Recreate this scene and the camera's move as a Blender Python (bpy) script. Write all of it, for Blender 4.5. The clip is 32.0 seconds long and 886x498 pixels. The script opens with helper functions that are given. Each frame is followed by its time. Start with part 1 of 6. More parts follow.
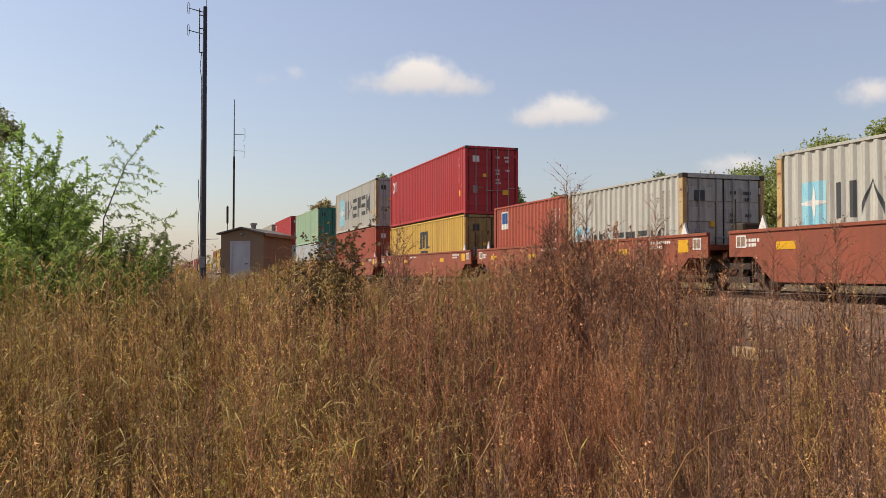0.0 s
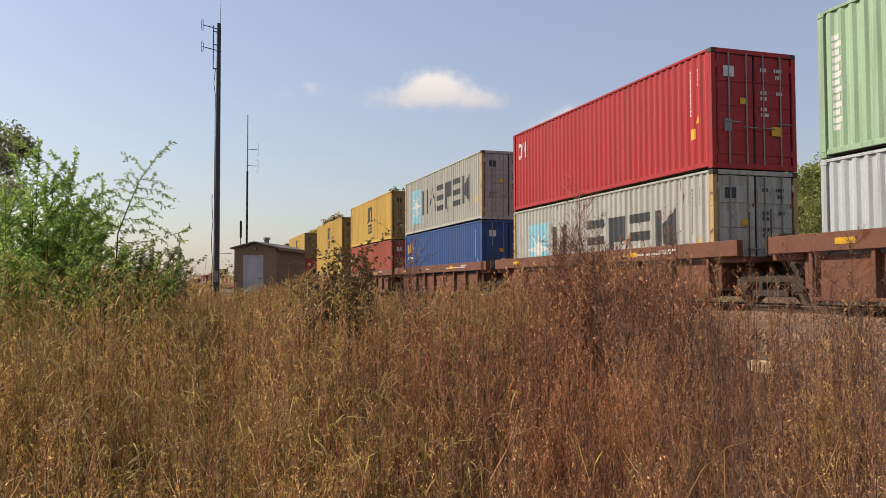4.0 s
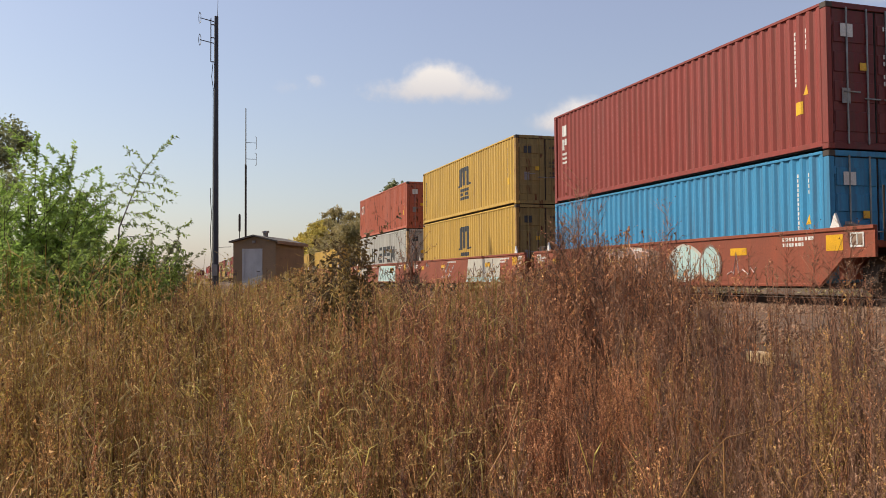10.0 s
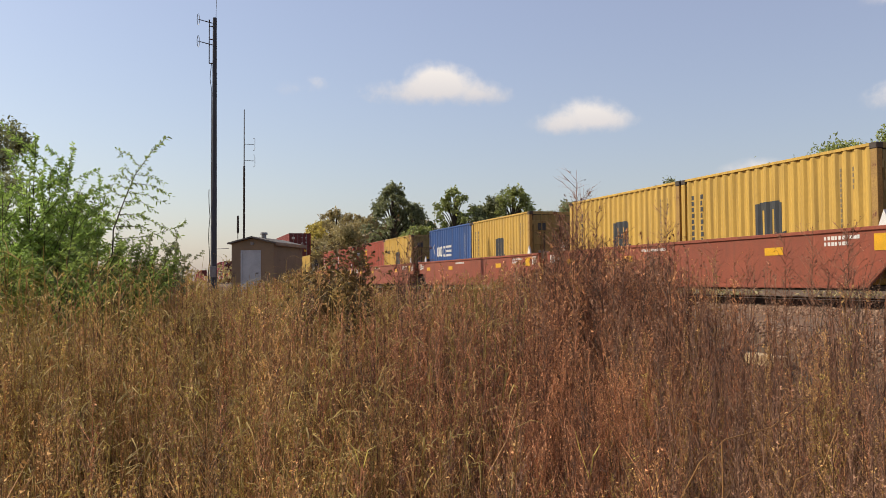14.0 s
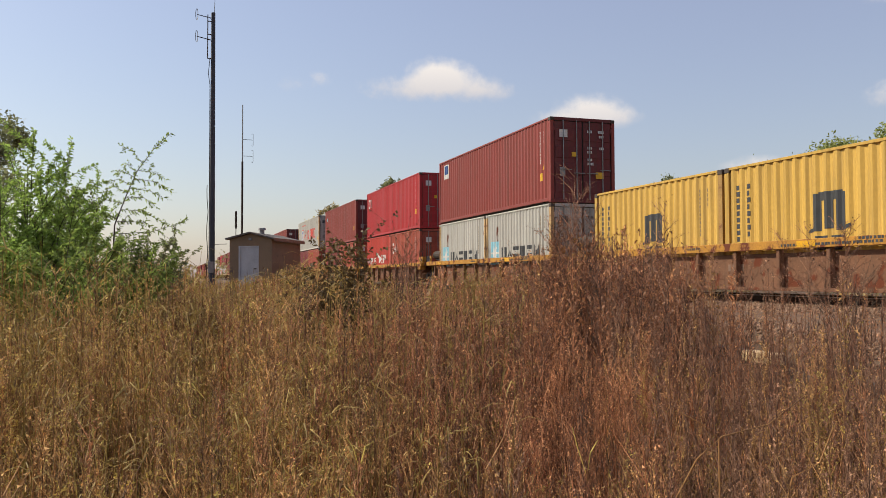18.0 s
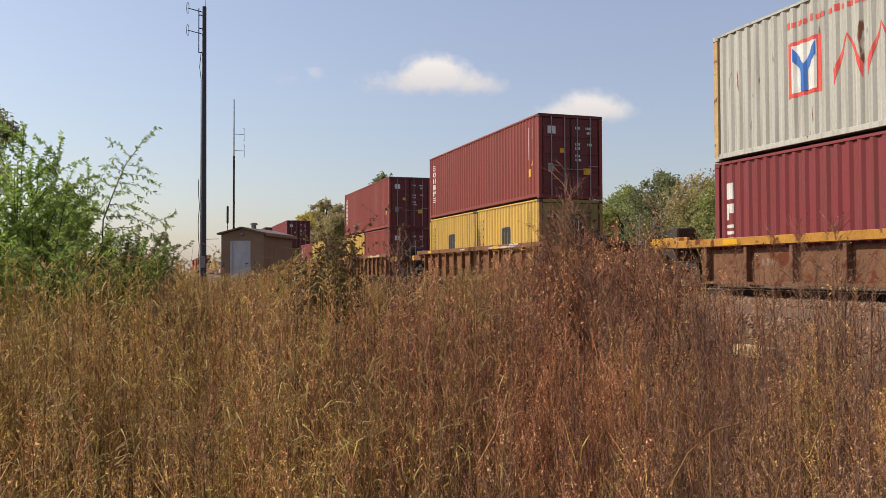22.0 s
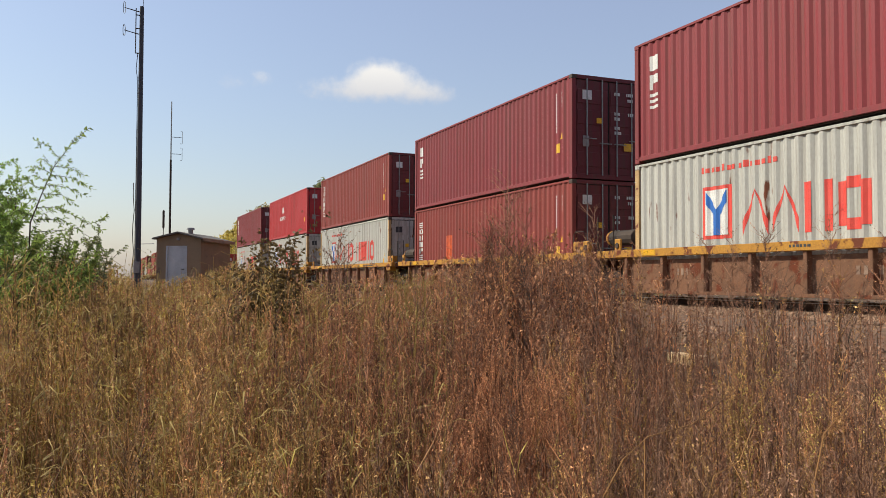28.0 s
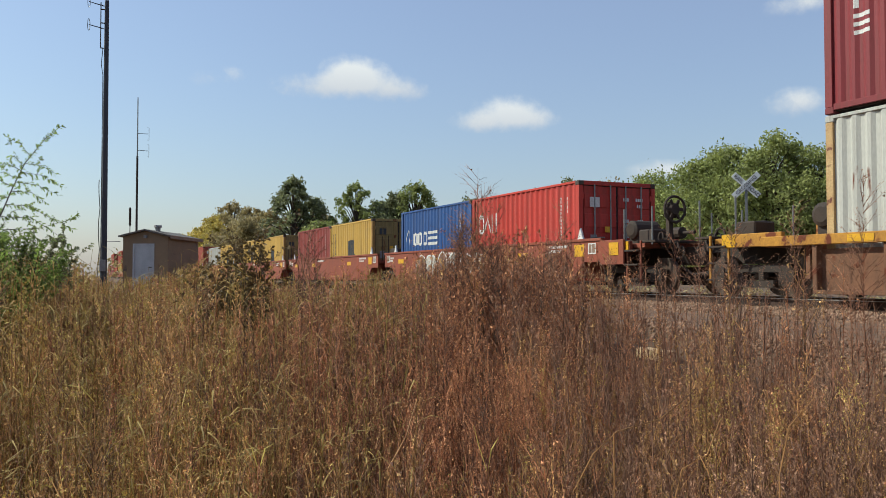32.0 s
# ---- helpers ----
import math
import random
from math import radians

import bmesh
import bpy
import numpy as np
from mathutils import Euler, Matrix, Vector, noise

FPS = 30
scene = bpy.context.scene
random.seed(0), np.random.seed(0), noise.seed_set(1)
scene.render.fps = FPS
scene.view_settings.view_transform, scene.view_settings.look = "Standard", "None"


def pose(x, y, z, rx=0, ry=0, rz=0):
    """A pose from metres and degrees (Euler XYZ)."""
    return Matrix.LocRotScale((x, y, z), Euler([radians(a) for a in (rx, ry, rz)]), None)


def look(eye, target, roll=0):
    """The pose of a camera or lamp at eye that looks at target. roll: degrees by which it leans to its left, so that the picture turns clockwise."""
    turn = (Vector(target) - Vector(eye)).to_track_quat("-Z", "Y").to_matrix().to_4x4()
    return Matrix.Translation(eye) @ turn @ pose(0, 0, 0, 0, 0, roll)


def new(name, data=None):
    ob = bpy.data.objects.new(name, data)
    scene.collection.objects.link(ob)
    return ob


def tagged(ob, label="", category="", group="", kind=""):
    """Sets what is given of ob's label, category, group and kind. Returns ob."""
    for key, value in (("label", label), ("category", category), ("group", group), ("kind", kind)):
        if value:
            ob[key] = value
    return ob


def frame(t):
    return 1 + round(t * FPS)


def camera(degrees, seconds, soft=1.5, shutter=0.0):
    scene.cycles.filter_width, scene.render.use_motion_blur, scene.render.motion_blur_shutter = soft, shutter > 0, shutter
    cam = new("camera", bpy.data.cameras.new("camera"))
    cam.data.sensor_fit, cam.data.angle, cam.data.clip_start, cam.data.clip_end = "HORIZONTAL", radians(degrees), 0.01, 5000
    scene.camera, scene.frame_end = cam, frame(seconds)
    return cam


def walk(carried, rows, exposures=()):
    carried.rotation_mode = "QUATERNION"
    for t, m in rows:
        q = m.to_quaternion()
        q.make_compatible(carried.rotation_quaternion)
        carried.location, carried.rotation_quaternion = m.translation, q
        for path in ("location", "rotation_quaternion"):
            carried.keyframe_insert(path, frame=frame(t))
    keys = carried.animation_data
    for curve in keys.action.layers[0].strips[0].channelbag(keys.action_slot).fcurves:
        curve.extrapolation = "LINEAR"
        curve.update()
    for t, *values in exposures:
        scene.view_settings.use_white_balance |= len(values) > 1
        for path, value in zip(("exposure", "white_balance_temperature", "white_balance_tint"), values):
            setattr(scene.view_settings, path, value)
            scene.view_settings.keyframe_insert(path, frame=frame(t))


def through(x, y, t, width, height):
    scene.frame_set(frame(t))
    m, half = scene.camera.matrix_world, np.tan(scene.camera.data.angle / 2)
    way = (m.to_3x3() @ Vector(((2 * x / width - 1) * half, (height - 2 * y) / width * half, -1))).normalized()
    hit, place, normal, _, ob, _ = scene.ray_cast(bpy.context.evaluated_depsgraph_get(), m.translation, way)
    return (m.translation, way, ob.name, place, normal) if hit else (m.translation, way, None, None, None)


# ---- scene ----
cam = camera(56.47, 32.0, 0.6)
EYE = (0.0, 0.0, 1.65)
# seconds, turn from the track towards it, tilt, lean
PATH = [
    (0, 18.63, 1.62, 0.04), (0.5, 18.61, 1.79, 0.03), (1, 18.54, 1.99, 0.02), (1.5, 18.44, 2.13, 0.00), (2, 18.28, 2.25, -0.01),
    (2.5, 18.10, 2.35, -0.03), (3, 17.95, 2.42, -0.06), (3.5, 17.81, 2.51, -0.09), (5.5, 17.81, 2.70, -0.16), (6, 17.88, 2.67, -0.15),
    (6.5, 17.93, 2.64, -0.15), (7, 17.98, 2.59, -0.16), (7.5, 18.02, 2.55, -0.19), (8, 18.04, 2.49, -0.21), (8.5, 18.03, 2.43, -0.23),
    (9, 17.97, 2.34, -0.27), (9.5, 17.90, 2.20, -0.31), (10, 17.83, 2.06, -0.37), (10.5, 17.77, 2.00, -0.41), (11, 17.75, 2.01, -0.43),
    (11.5, 17.77, 2.03, -0.43), (12, 17.80, 2.07, -0.42), (12.5, 17.84, 2.09, -0.40), (13, 17.91, 2.11, -0.39), (13.5, 17.94, 2.14, -0.39),
    (14, 17.94, 2.17, -0.37), (14.5, 17.97, 2.24, -0.34), (16.5, 18.01, 2.15, -0.20), (17, 18.00, 2.09, -0.20), (17.5, 18.03, 2.01, -0.19),
    (18, 18.07, 1.91, -0.17), (18.5, 18.09, 1.79, -0.17), (19, 18.14, 1.67, -0.19), (19.5, 18.22, 1.58, -0.22), (20, 18.30, 1.52, -0.24),
    (20.5, 18.36, 1.47, -0.23), (21, 18.45, 1.46, -0.22), (21.5, 18.53, 1.47, -0.21), (22, 18.61, 1.55, -0.20), (22.5, 18.71, 1.64, -0.20),
    (23, 18.83, 1.69, -0.23), (23.5, 18.99, 1.76, -0.29), (24, 19.14, 1.84, -0.37), (24.5, 19.29, 1.88, -0.45), (25, 19.49, 1.90, -0.50),
    (25.5, 19.75, 1.92, -0.53), (27.5, 22.20, 1.99, 0.17), (28, 22.72, 2.07, 0.22), (28.5, 23.26, 2.08, 0.24), (29, 23.80, 2.04, 0.23),
    (29.5, 24.22, 1.99, 0.24), (30, 24.52, 1.97, 0.26), (30.5, 24.69, 1.98, 0.26), (31, 24.75, 1.96, 0.20), (31.5, 24.76, 1.90, 0.08),
    (32, 24.77, 1.86, -0.02)]


def aim(turn, tilt, lean):
    a, b = radians(turn), radians(tilt)
    way = Vector((-math.cos(a) * math.cos(b), math.sin(a) * math.cos(b), math.sin(b)))
    return look(EYE, Vector(EYE) + way * 10, lean)


# stops, white balance
EXPOSURES = [(0, 0.18, 6750, 10), (25.5, 0.2, 6650, 9), (28, 0.26, 6450, 6), (30, 0.16, 6000, 1.5), (32, 0.14, 5950, 0.5)]
walk(cam, [(t, aim(a, b, c)) for t, a, b, c in PATH], EXPOSURES)

# ---- daylight ----
SUN = Vector((-0.44, -0.62, 0.62)).normalized()
world = bpy.data.worlds.new("sky")
scene.world = world
world.use_nodes = True
wn, wl = world.node_tree.nodes, world.node_tree.links
sky = wn.new("ShaderNodeTexSky")
sky.sky_type, sky.sun_disc = "NISHITA", False
sky.sun_elevation = math.asin(SUN.z)
sky.sun_rotation = math.atan2(SUN.x, SUN.y)
sky.air_density, sky.dust_density, sky.ozone_density = 1.3, 1.3, 3.5
haze = wn.new("ShaderNodeMix")
haze.data_type = "RGBA"
haze.inputs[0].default_value, haze.inputs[7].default_value = 0.16, (8.8, 7.5, 10.2, 1)
wl.new(sky.outputs[0], haze.inputs[6])
wl.new(haze.outputs[2], wn["Background"].inputs[0])
wn["Background"].inputs[1].default_value = 0.104
sun = new("sun", bpy.data.lights.new("sun", "SUN"))
sun.data.energy, sun.data.angle, sun.data.color = 5.0, radians(0.53), (1.0, 0.93, 0.79)
sun.matrix_basis = look(SUN * 50, (0, 0, 0))


# ---- materials ----
def lin(r, g, b):
    return tuple((c / 255 / 12.92 if c < 10 else ((c / 255 + 0.055) / 1.055) ** 2.4) for c in (r, g, b)) + (1,)


def material(name, base, second=None, scale=4.0, rough=0.6, metal=0.0, bump=0.1, fine=60.0, island=0.0, stain=None,
             stain_at=0.62, stain_scale=3.0, squash=(1, 1, 1), spread=0.5, through=0.0, each=0.0, grit=0.35, gloss=0.4, streak=0.0):
    """Two tones mixed by a broad and a fine noise, an optional stain with its own edge, and fine relief."""
    m = bpy.data.materials.new(name)
    m.use_nodes = True
    n, l = m.node_tree.nodes, m.node_tree.links
    b = n["Principled BSDF"]
    b.inputs["Metallic"].default_value = metal
    b.inputs["Specular IOR Level"].default_value = gloss
    tex = n.new("ShaderNodeTexCoord")
    mp = n.new("ShaderNodeMapping")
    mp.inputs["Scale"].default_value = squash
    l.new(tex.outputs["Object"], mp.inputs[0])

    def noise_at(s, detail=5):
        t = n.new("ShaderNodeTexNoise")
        t.inputs["Scale"].default_value, t.inputs["Detail"].default_value = s, detail
        l.new(mp.outputs[0], t.inputs["Vector"])
        return t.outputs[0]

    def mixed(fac, a, c, mode="MIX"):
        k = n.new("ShaderNodeMix")
        k.data_type, k.blend_type = "RGBA", mode
        for sock, v in ((k.inputs[0], fac), (k.inputs[6], a), (k.inputs[7], c)):
            if isinstance(v, (tuple, float, int)):
                sock.default_value = v
            else:
                l.new(v, sock)
        return k.outputs[2]

    def ramp(v, lo, hi):
        k = n.new("ShaderNodeMapRange")
        k.inputs[1].default_value, k.inputs[2].default_value = lo, hi
        l.new(v, k.inputs[0])
        return k.outputs[0]

    second = second or tuple(c * 0.72 for c in base[:3]) + (1,)
    col = mixed(ramp(noise_at(scale), 0.5 - spread / 2, 0.5 + spread / 2), base, second)
    grain = noise_at(fine, 3)
    col = mixed(ramp(grain, 0.3, 0.75), col, mixed(grit, col, (0.02, 0.018, 0.015, 1)))
    if stain:
        col = mixed(ramp(noise_at(stain_scale, 8), stain_at, stain_at + 0.05), col, stain)
    if streak:
        down = n.new("ShaderNodeMapping")
        down.inputs["Scale"].default_value = (5.0, 5.0, 0.22)
        l.new(tex.outputs["Object"], down.inputs[0])
        run = n.new("ShaderNodeTexNoise")
        run.inputs["Scale"].default_value, run.inputs["Detail"].default_value = 1.6, 6
        l.new(down.outputs[0], run.inputs["Vector"])
        k = n.new("ShaderNodeMapRange")
        k.inputs[1].default_value, k.inputs[2].default_value, k.inputs[4].default_value = 0.46, 0.74, streak
        l.new(run.outputs[0], k.inputs[0])
        col = mixed(k.outputs[0], col, (0.07, 0.05, 0.035, 1))
    for amount, source in ((island, "ShaderNodeNewGeometry"), (each, "ShaderNodeObjectInfo")):
        if amount:
            g = n.new(source)
            h = n.new("ShaderNodeHueSaturation")
            r = n.new("ShaderNodeMapRange")
            r.inputs[3].default_value, r.inputs[4].default_value = 1 - amount, 1 + amount
            l.new(g.outputs["Random Per Island" if island and source.endswith("Geometry") else "Random"], r.inputs[0])
            l.new(r.outputs[0], h.inputs["Value"])
            l.new(col, h.inputs["Color"])
            col = h.outputs[0]
    l.new(col, b.inputs["Base Color"])
    rr = n.new("ShaderNodeMapRange")
    rr.inputs[3].default_value, rr.inputs[4].default_value = max(rough - 0.12, 0.05), min(rough + 0.12, 1)
    l.new(grain, rr.inputs[0])
    l.new(rr.outputs[0], b.inputs["Roughness"])
    if bump:
        k = n.new("ShaderNodeBump")
        k.inputs["Strength"].default_value, k.inputs["Distance"].default_value = bump, 0.01
        l.new(grain, k.inputs["Height"])
        l.new(k.outputs[0], b.inputs["Normal"])
    if through:
        t = n.new("ShaderNodeBsdfTranslucent")
        l.new(col, t.inputs[0])
        k = n.new("ShaderNodeMixShader")
        k.inputs[0].default_value = through
        l.new(b.outputs[0], k.inputs[1])
        l.new(t.outputs[0], k.inputs[2])
        l.new(k.outputs[0], n["Material Output"].inputs[0])
    return m


RUST = lin(96, 48, 28)


def paint(name, r, g, b, rust_at=0.68, rough=0.5, rust_scale=2.2):
    """Weathered container paint: sun-faded tone, streaks, rust patches."""
    c = lin(r, g, b)
    faded = tuple(min(1, x * 0.82 + 0.025) for x in c[:3]) + (1,)
    return material(name, c, faded, 0.9, rough, 0.0, 0.08, 35.0, 0.0, RUST, rust_at, rust_scale, (1, 1, 0.3), 0.8, each=0.08, grit=0.16, gloss=0.16, streak=0.42)


PAINT = {
    "yellow": paint("yellow paint", 200, 160, 74, 0.7),
    "red": paint("red paint", 172, 42, 46, 0.75),
    "scarlet": paint("scarlet paint", 184, 58, 46, 0.72),
    "orange": paint("faded orange-red paint", 164, 76, 56, 0.66),
    "brown": paint("red-brown paint", 138, 58, 50, 0.74),
    "maroon": paint("maroon paint", 128, 48, 52, 0.75),
    "rusty": paint("rusty orange-red paint", 180, 92, 66, 0.6, 0.5, 5.5),
    "white": paint("off-white paint", 179, 176, 167, 0.645, 0.5, 3.0),
    "silver": paint("greyed white paint", 176, 172, 162, 0.68),
    "grey": paint("light grey paint", 178, 182, 184, 0.66),
    "green": paint("pale green paint", 152, 178, 146, 0.68),
    "blue": paint("bright blue paint", 54, 134, 176, 0.7),
    "navy": paint("navy blue paint", 44, 80, 136, 0.74),
}
POST_RUST = material("rust-stained cream post paint", lin(196, 168, 116), lin(164, 120, 72), 2.5, 0.6, 0, 0.1, 30, 0, RUST, 0.58, 4.0)
POST_DARK = material("rust-browned post paint", lin(172, 134, 64), lin(136, 100, 54), 2.5, 0.7, 0, 0.15, 30, 0, RUST, 0.6, 4.0)
# Brown and maroon doors: side paint with end-face shade put into its colour.
DOOR_PAINT = {"green": paint("teal door paint", 52, 130, 108, 0.7), "brown": paint("red-brown door paint darkened for shade", 108, 42, 42, 0.74), "maroon": paint("maroon door paint darkened for shade", 100, 36, 42, 0.75)}
CAR = {
    "A": material("red-brown car paint", lin(152, 80, 58), lin(128, 70, 54), 1.1, 0.6, 0, 0.1, 30, 0, RUST, 0.66, 2.0, gloss=0.18, streak=0.3),
    "B": material("dull brown car paint", lin(124, 78, 60), lin(106, 70, 56), 1.1, 0.65, 0, 0.1, 30, 0, RUST, 0.64, 2.0, gloss=0.18, streak=0.3),
    "C": material("rusty brown car paint", lin(130, 90, 66), lin(104, 74, 56), 1.3, 0.7, 0, 0.15, 30, 0, RUST, 0.56, 2.5, gloss=0.15, streak=0.3),
    "D": material("tan-brown car paint", lin(138, 92, 62), lin(110, 74, 54), 1.2, 0.7, 0, 0.15, 30, 0, RUST, 0.58, 2.5, gloss=0.15, streak=0.3),
}
SILL_YELLOW = material("worn yellow sill paint", lin(192, 138, 50), lin(150, 104, 48), 1.5, 0.65, 0, 0.1, 30, 0, RUST, 0.56, 3.0, gloss=0.2)
REFLECTOR = material("yellow reflector", lin(226, 168, 20), None, 6, 0.4, 0, 0.02)
STEEL_DARK = material("grimy dark steel", lin(50, 43, 38), lin(70, 55, 45), 3, 0.8, 0.2, 0.2, 40)
STEEL_BAR = material("galvanised bar", lin(150, 150, 148), lin(120, 118, 112), 3, 0.45, 0.5, 0.05)
WHEEL = material("grimy wheel steel", lin(74, 60, 50), lin(98, 80, 66), 4, 0.6, 0.4, 0.1)
RAIL = material("worn rail steel", lin(186, 182, 178), lin(150, 142, 134), 2, 0.4, 0.6, 0.1)
RAIL_WEB = material("rust-brown rail web", lin(84, 62, 50), lin(62, 46, 38), 3, 0.85, 0.1, 0.2)
CAST_GRIME = material("grimy brown corner casting", lin(84, 68, 54), lin(58, 48, 42), 4, 0.7, 0.1, 0.15)
# Yellow doors: road grime plus end-face shade, both in the base colour.
DOOR_GRIME_SHADE = paint("road-grimed yellow door paint darkened for shade", 150, 128, 74, 0.62)
MARK_DARK = material("charcoal lettering paint", lin(40, 42, 46), lin(58, 60, 62), 3, 0.55, 0, 0.05)
MARK_WHITE = material("white lettering paint", lin(222, 220, 214), lin(200, 196, 190), 3, 0.55, 0, 0.05)
MARK_RED = material("red lettering paint", lin(206, 48, 40), lin(214, 84, 70), 3, 0.55, 0, 0.05)
MARK_BLUE = material("blue logo paint", lin(40, 110, 190), lin(36, 92, 170), 3, 0.5, 0, 0.05)
MARK_SKY = material("sky-blue logo paint", lin(118, 184, 204), lin(150, 194, 204), 3, 0.5, 0, 0.05)
MARK_YELLOW = material("yellow marking paint", lin(232, 184, 30), lin(214, 160, 30), 3, 0.5, 0, 0.05)
MARK_GREY = material("grey placard", lin(150, 146, 144), None, 5, 0.5, 0, 0.05)
RUBBER = material("black rubber seal", lin(34, 32, 32), lin(52, 48, 46), 4, 0.7, 0, 0.1)
INK_FADED = material("faded dark stencil paint", lin(104, 92, 72), lin(132, 112, 78), 6, 0.6, 0, 0.05)
STENCIL = material("faded stencil paint", lin(150, 124, 104), lin(120, 92, 74), 5, 0.6, 0, 0.05)
GRAFFITI_GREY = material("grey-brown spray paint", lin(132, 104, 90), lin(112, 84, 70), 1.5, 0.6, 0, 0.05)
GRAFFITI = material("pale graffiti paint", lin(190, 204, 198), lin(150, 184, 180), 1.5, 0.5, 0, 0.05)
GRAFFITI_SILVER = material("silver spray paint", lin(196, 190, 178), lin(168, 160, 146), 1.5, 0.5, 0, 0.05)
GRAFFITI_PINK = material("pinkish white spray paint", lin(218, 190, 182), lin(196, 160, 150), 1.5, 0.5, 0, 0.05)
GRAFFITI_DARK = material("dark grey spray paint", lin(96, 104, 108), lin(76, 80, 84), 1.5, 0.5, 0, 0.05)
ORANGE = material("orange wheel paint", lin(222, 96, 40), lin(170, 66, 34), 8, 0.5, 0, 0.1)
# Bed darker than STONE, painting the shade in the gaps between stones.
BALLAST = material("grey-pink ballast", lin(124, 96, 76), lin(86, 66, 52), 9, 0.9, 0, 0.6, 40, 0, None, 0, 0, (1, 1, 1), 0.4)
STONE = material("ballast stone", lin(166, 132, 106), lin(116, 90, 72), 6, 0.85, 0, 0.3, 30, 0.45)
TIE_OLD = material("weathered tie wood", lin(92, 80, 70), lin(60, 52, 46), 5, 0.85, 0, 0.4, 40, 0, None, 0, 0, (0.3, 1, 1))
TIE_NEW = material("pale sawn timber", lin(226, 200, 156), lin(196, 162, 118), 5, 0.75, 0, 0.3, 40, 0, None, 0, 0, (0.3, 1, 1))
GROUND = material("dry weedy soil", lin(112, 86, 64), lin(88, 70, 50), 0.5, 0.95, 0, 0.6, 14)
STUCCO = material("brown-grey stucco", lin(150, 126, 100), lin(130, 110, 88), 1.2, 0.9, 0, 0.25, 60, 0, lin(104, 88, 76), 0.64, 1.6)
ROOF = material("grey shingle roof", lin(120, 112, 104), lin(96, 90, 84), 3, 0.85, 0, 0.3, 20)
TRIM = material("tan trim board", lin(150, 126, 104), None, 3, 0.7, 0, 0.1)
DOOR = material("pale grey door paint", lin(196, 198, 200), lin(170, 172, 176), 2, 0.5, 0, 0.05)
POLE = material("weathered utility pole", lin(78, 78, 84), lin(56, 56, 62), 2, 0.8, 0, 0.3, 40, 0, None, 0, 0, (1, 1, 0.15))
BARK = material("grey-brown bark", lin(92, 78, 64), lin(62, 52, 44), 4, 0.9, 0, 0.6, 25, 0, None, 0, 0, (1, 1, 0.3))
WEED_RED = material("dry reddish weed", lin(216, 156, 106), lin(150, 102, 68), 2.6, 0.85, 0, 0, 5, 0.6, None, 0, 0, (1, 1, 0.3), 0.3, 0.12)
WEED_TAN = material("dry tan weed", lin(230, 184, 116), lin(164, 122, 72), 2.6, 0.85, 0, 0, 5, 0.55, None, 0, 0, (1, 1, 0.3), 0.3, 0.12)
WEED_OLIVE = material("olive weed", lin(226, 200, 108), lin(164, 138, 66), 2.6, 0.8, 0, 0, 5, 0.3, None, 0, 0, (1, 1, 0.3), 0.3, 0.15)
WEED_BARE = material("bare brown stalk", lin(176, 116, 78), lin(104, 68, 50), 2.6, 0.85, 0, 0, 5, 0.65, None, 0, 0, (1, 1, 0.3), 0.3, 0.0)
WEED_TWIG = material("dark brown twig", lin(150, 102, 74), lin(96, 66, 50), 2.6, 0.85, 0, 0, 5, 0.5, None, 0, 0, (1, 1, 0.3), 0.3, 0.0)
WEED_GREY = material("grey-brown stalk", lin(136, 98, 72), lin(98, 70, 52), 0.8, 0.85, 0, 0, 5, 0.4, None, 0, 0, (1, 1, 1), 0.4, 0.0)
STALK_TAN = material("tan-brown stalk", lin(186, 136, 80), lin(104, 74, 46), 2.6, 0.8, 0, 0, 5, 0.5, None, 0, 0, (1, 1, 0.3), 0.3, 0.0)
WEED_DULL = material("dull grey-brown weed", lin(190, 144, 112), lin(116, 84, 66), 2.6, 0.85, 0, 0, 5, 0.4, None, 0, 0, (1, 1, 0.3), 0.3, 0.08)
STRAW = material("straw grass blade", lin(196, 166, 96), lin(146, 126, 64), 0.6, 0.7, 0, 0, 5, 0.3, None, 0, 0, (1, 1, 1), 0.4, 0.3)
LEAF_BRIGHT = material("bright green leaf", lin(176, 200, 104), lin(124, 152, 70), 1.2, 0.55, 0, 0, 8, 0.3, None, 0, 0, (1, 1, 1), 0.5, 0.55)
LEAF_GREEN = material("mid green leaf", lin(160, 178, 92), lin(118, 138, 66), 0.5, 0.6, 0, 0, 8, 0.3, None, 0, 0, (1, 1, 1), 0.5, 0.5)
LEAF_DARK = material("dark green leaf", lin(150, 152, 106), lin(114, 120, 84), 0.4, 0.6, 0, 0, 8, 0.35, None, 0, 0, (1, 1, 1), 0.5, 0.45)
TREE_GREEN = material("tree leaf", lin(170, 174, 100), lin(130, 140, 78), 0.4, 0.6, 0, 0, 8, 0.35, None, 0, 0, (1, 1, 1), 0.5, 0.4)
LEAF_YELLOW = material("yellowing leaf", lin(224, 198, 98), lin(184, 170, 92), 0.35, 0.6, 0, 0, 8, 0.3, None, 0, 0, (1, 1, 1), 0.5, 0.35)
LEAF_OLIVE = material("drying olive-brown leaf", lin(130, 110, 62), lin(90, 66, 42), 1.5, 0.65, 0, 0, 8, 0.4, None, 0, 0, (1, 1, 1), 0.5, 0.25)
LEAF_BROWN = material("thin brown-green leaf", lin(192, 172, 122), lin(160, 148, 100), 0.35, 0.7, 0, 0, 8, 0.3, None, 0, 0, (1, 1, 1), 0.5, 0.3)


# ---- building blocks ----
def mesh_of(name, verts, faces):
    me = bpy.data.meshes.new(name)
    me.from_pydata([tuple(v) for v in verts], [], faces)
    me.update()
    me.materials.append(None)
    return me


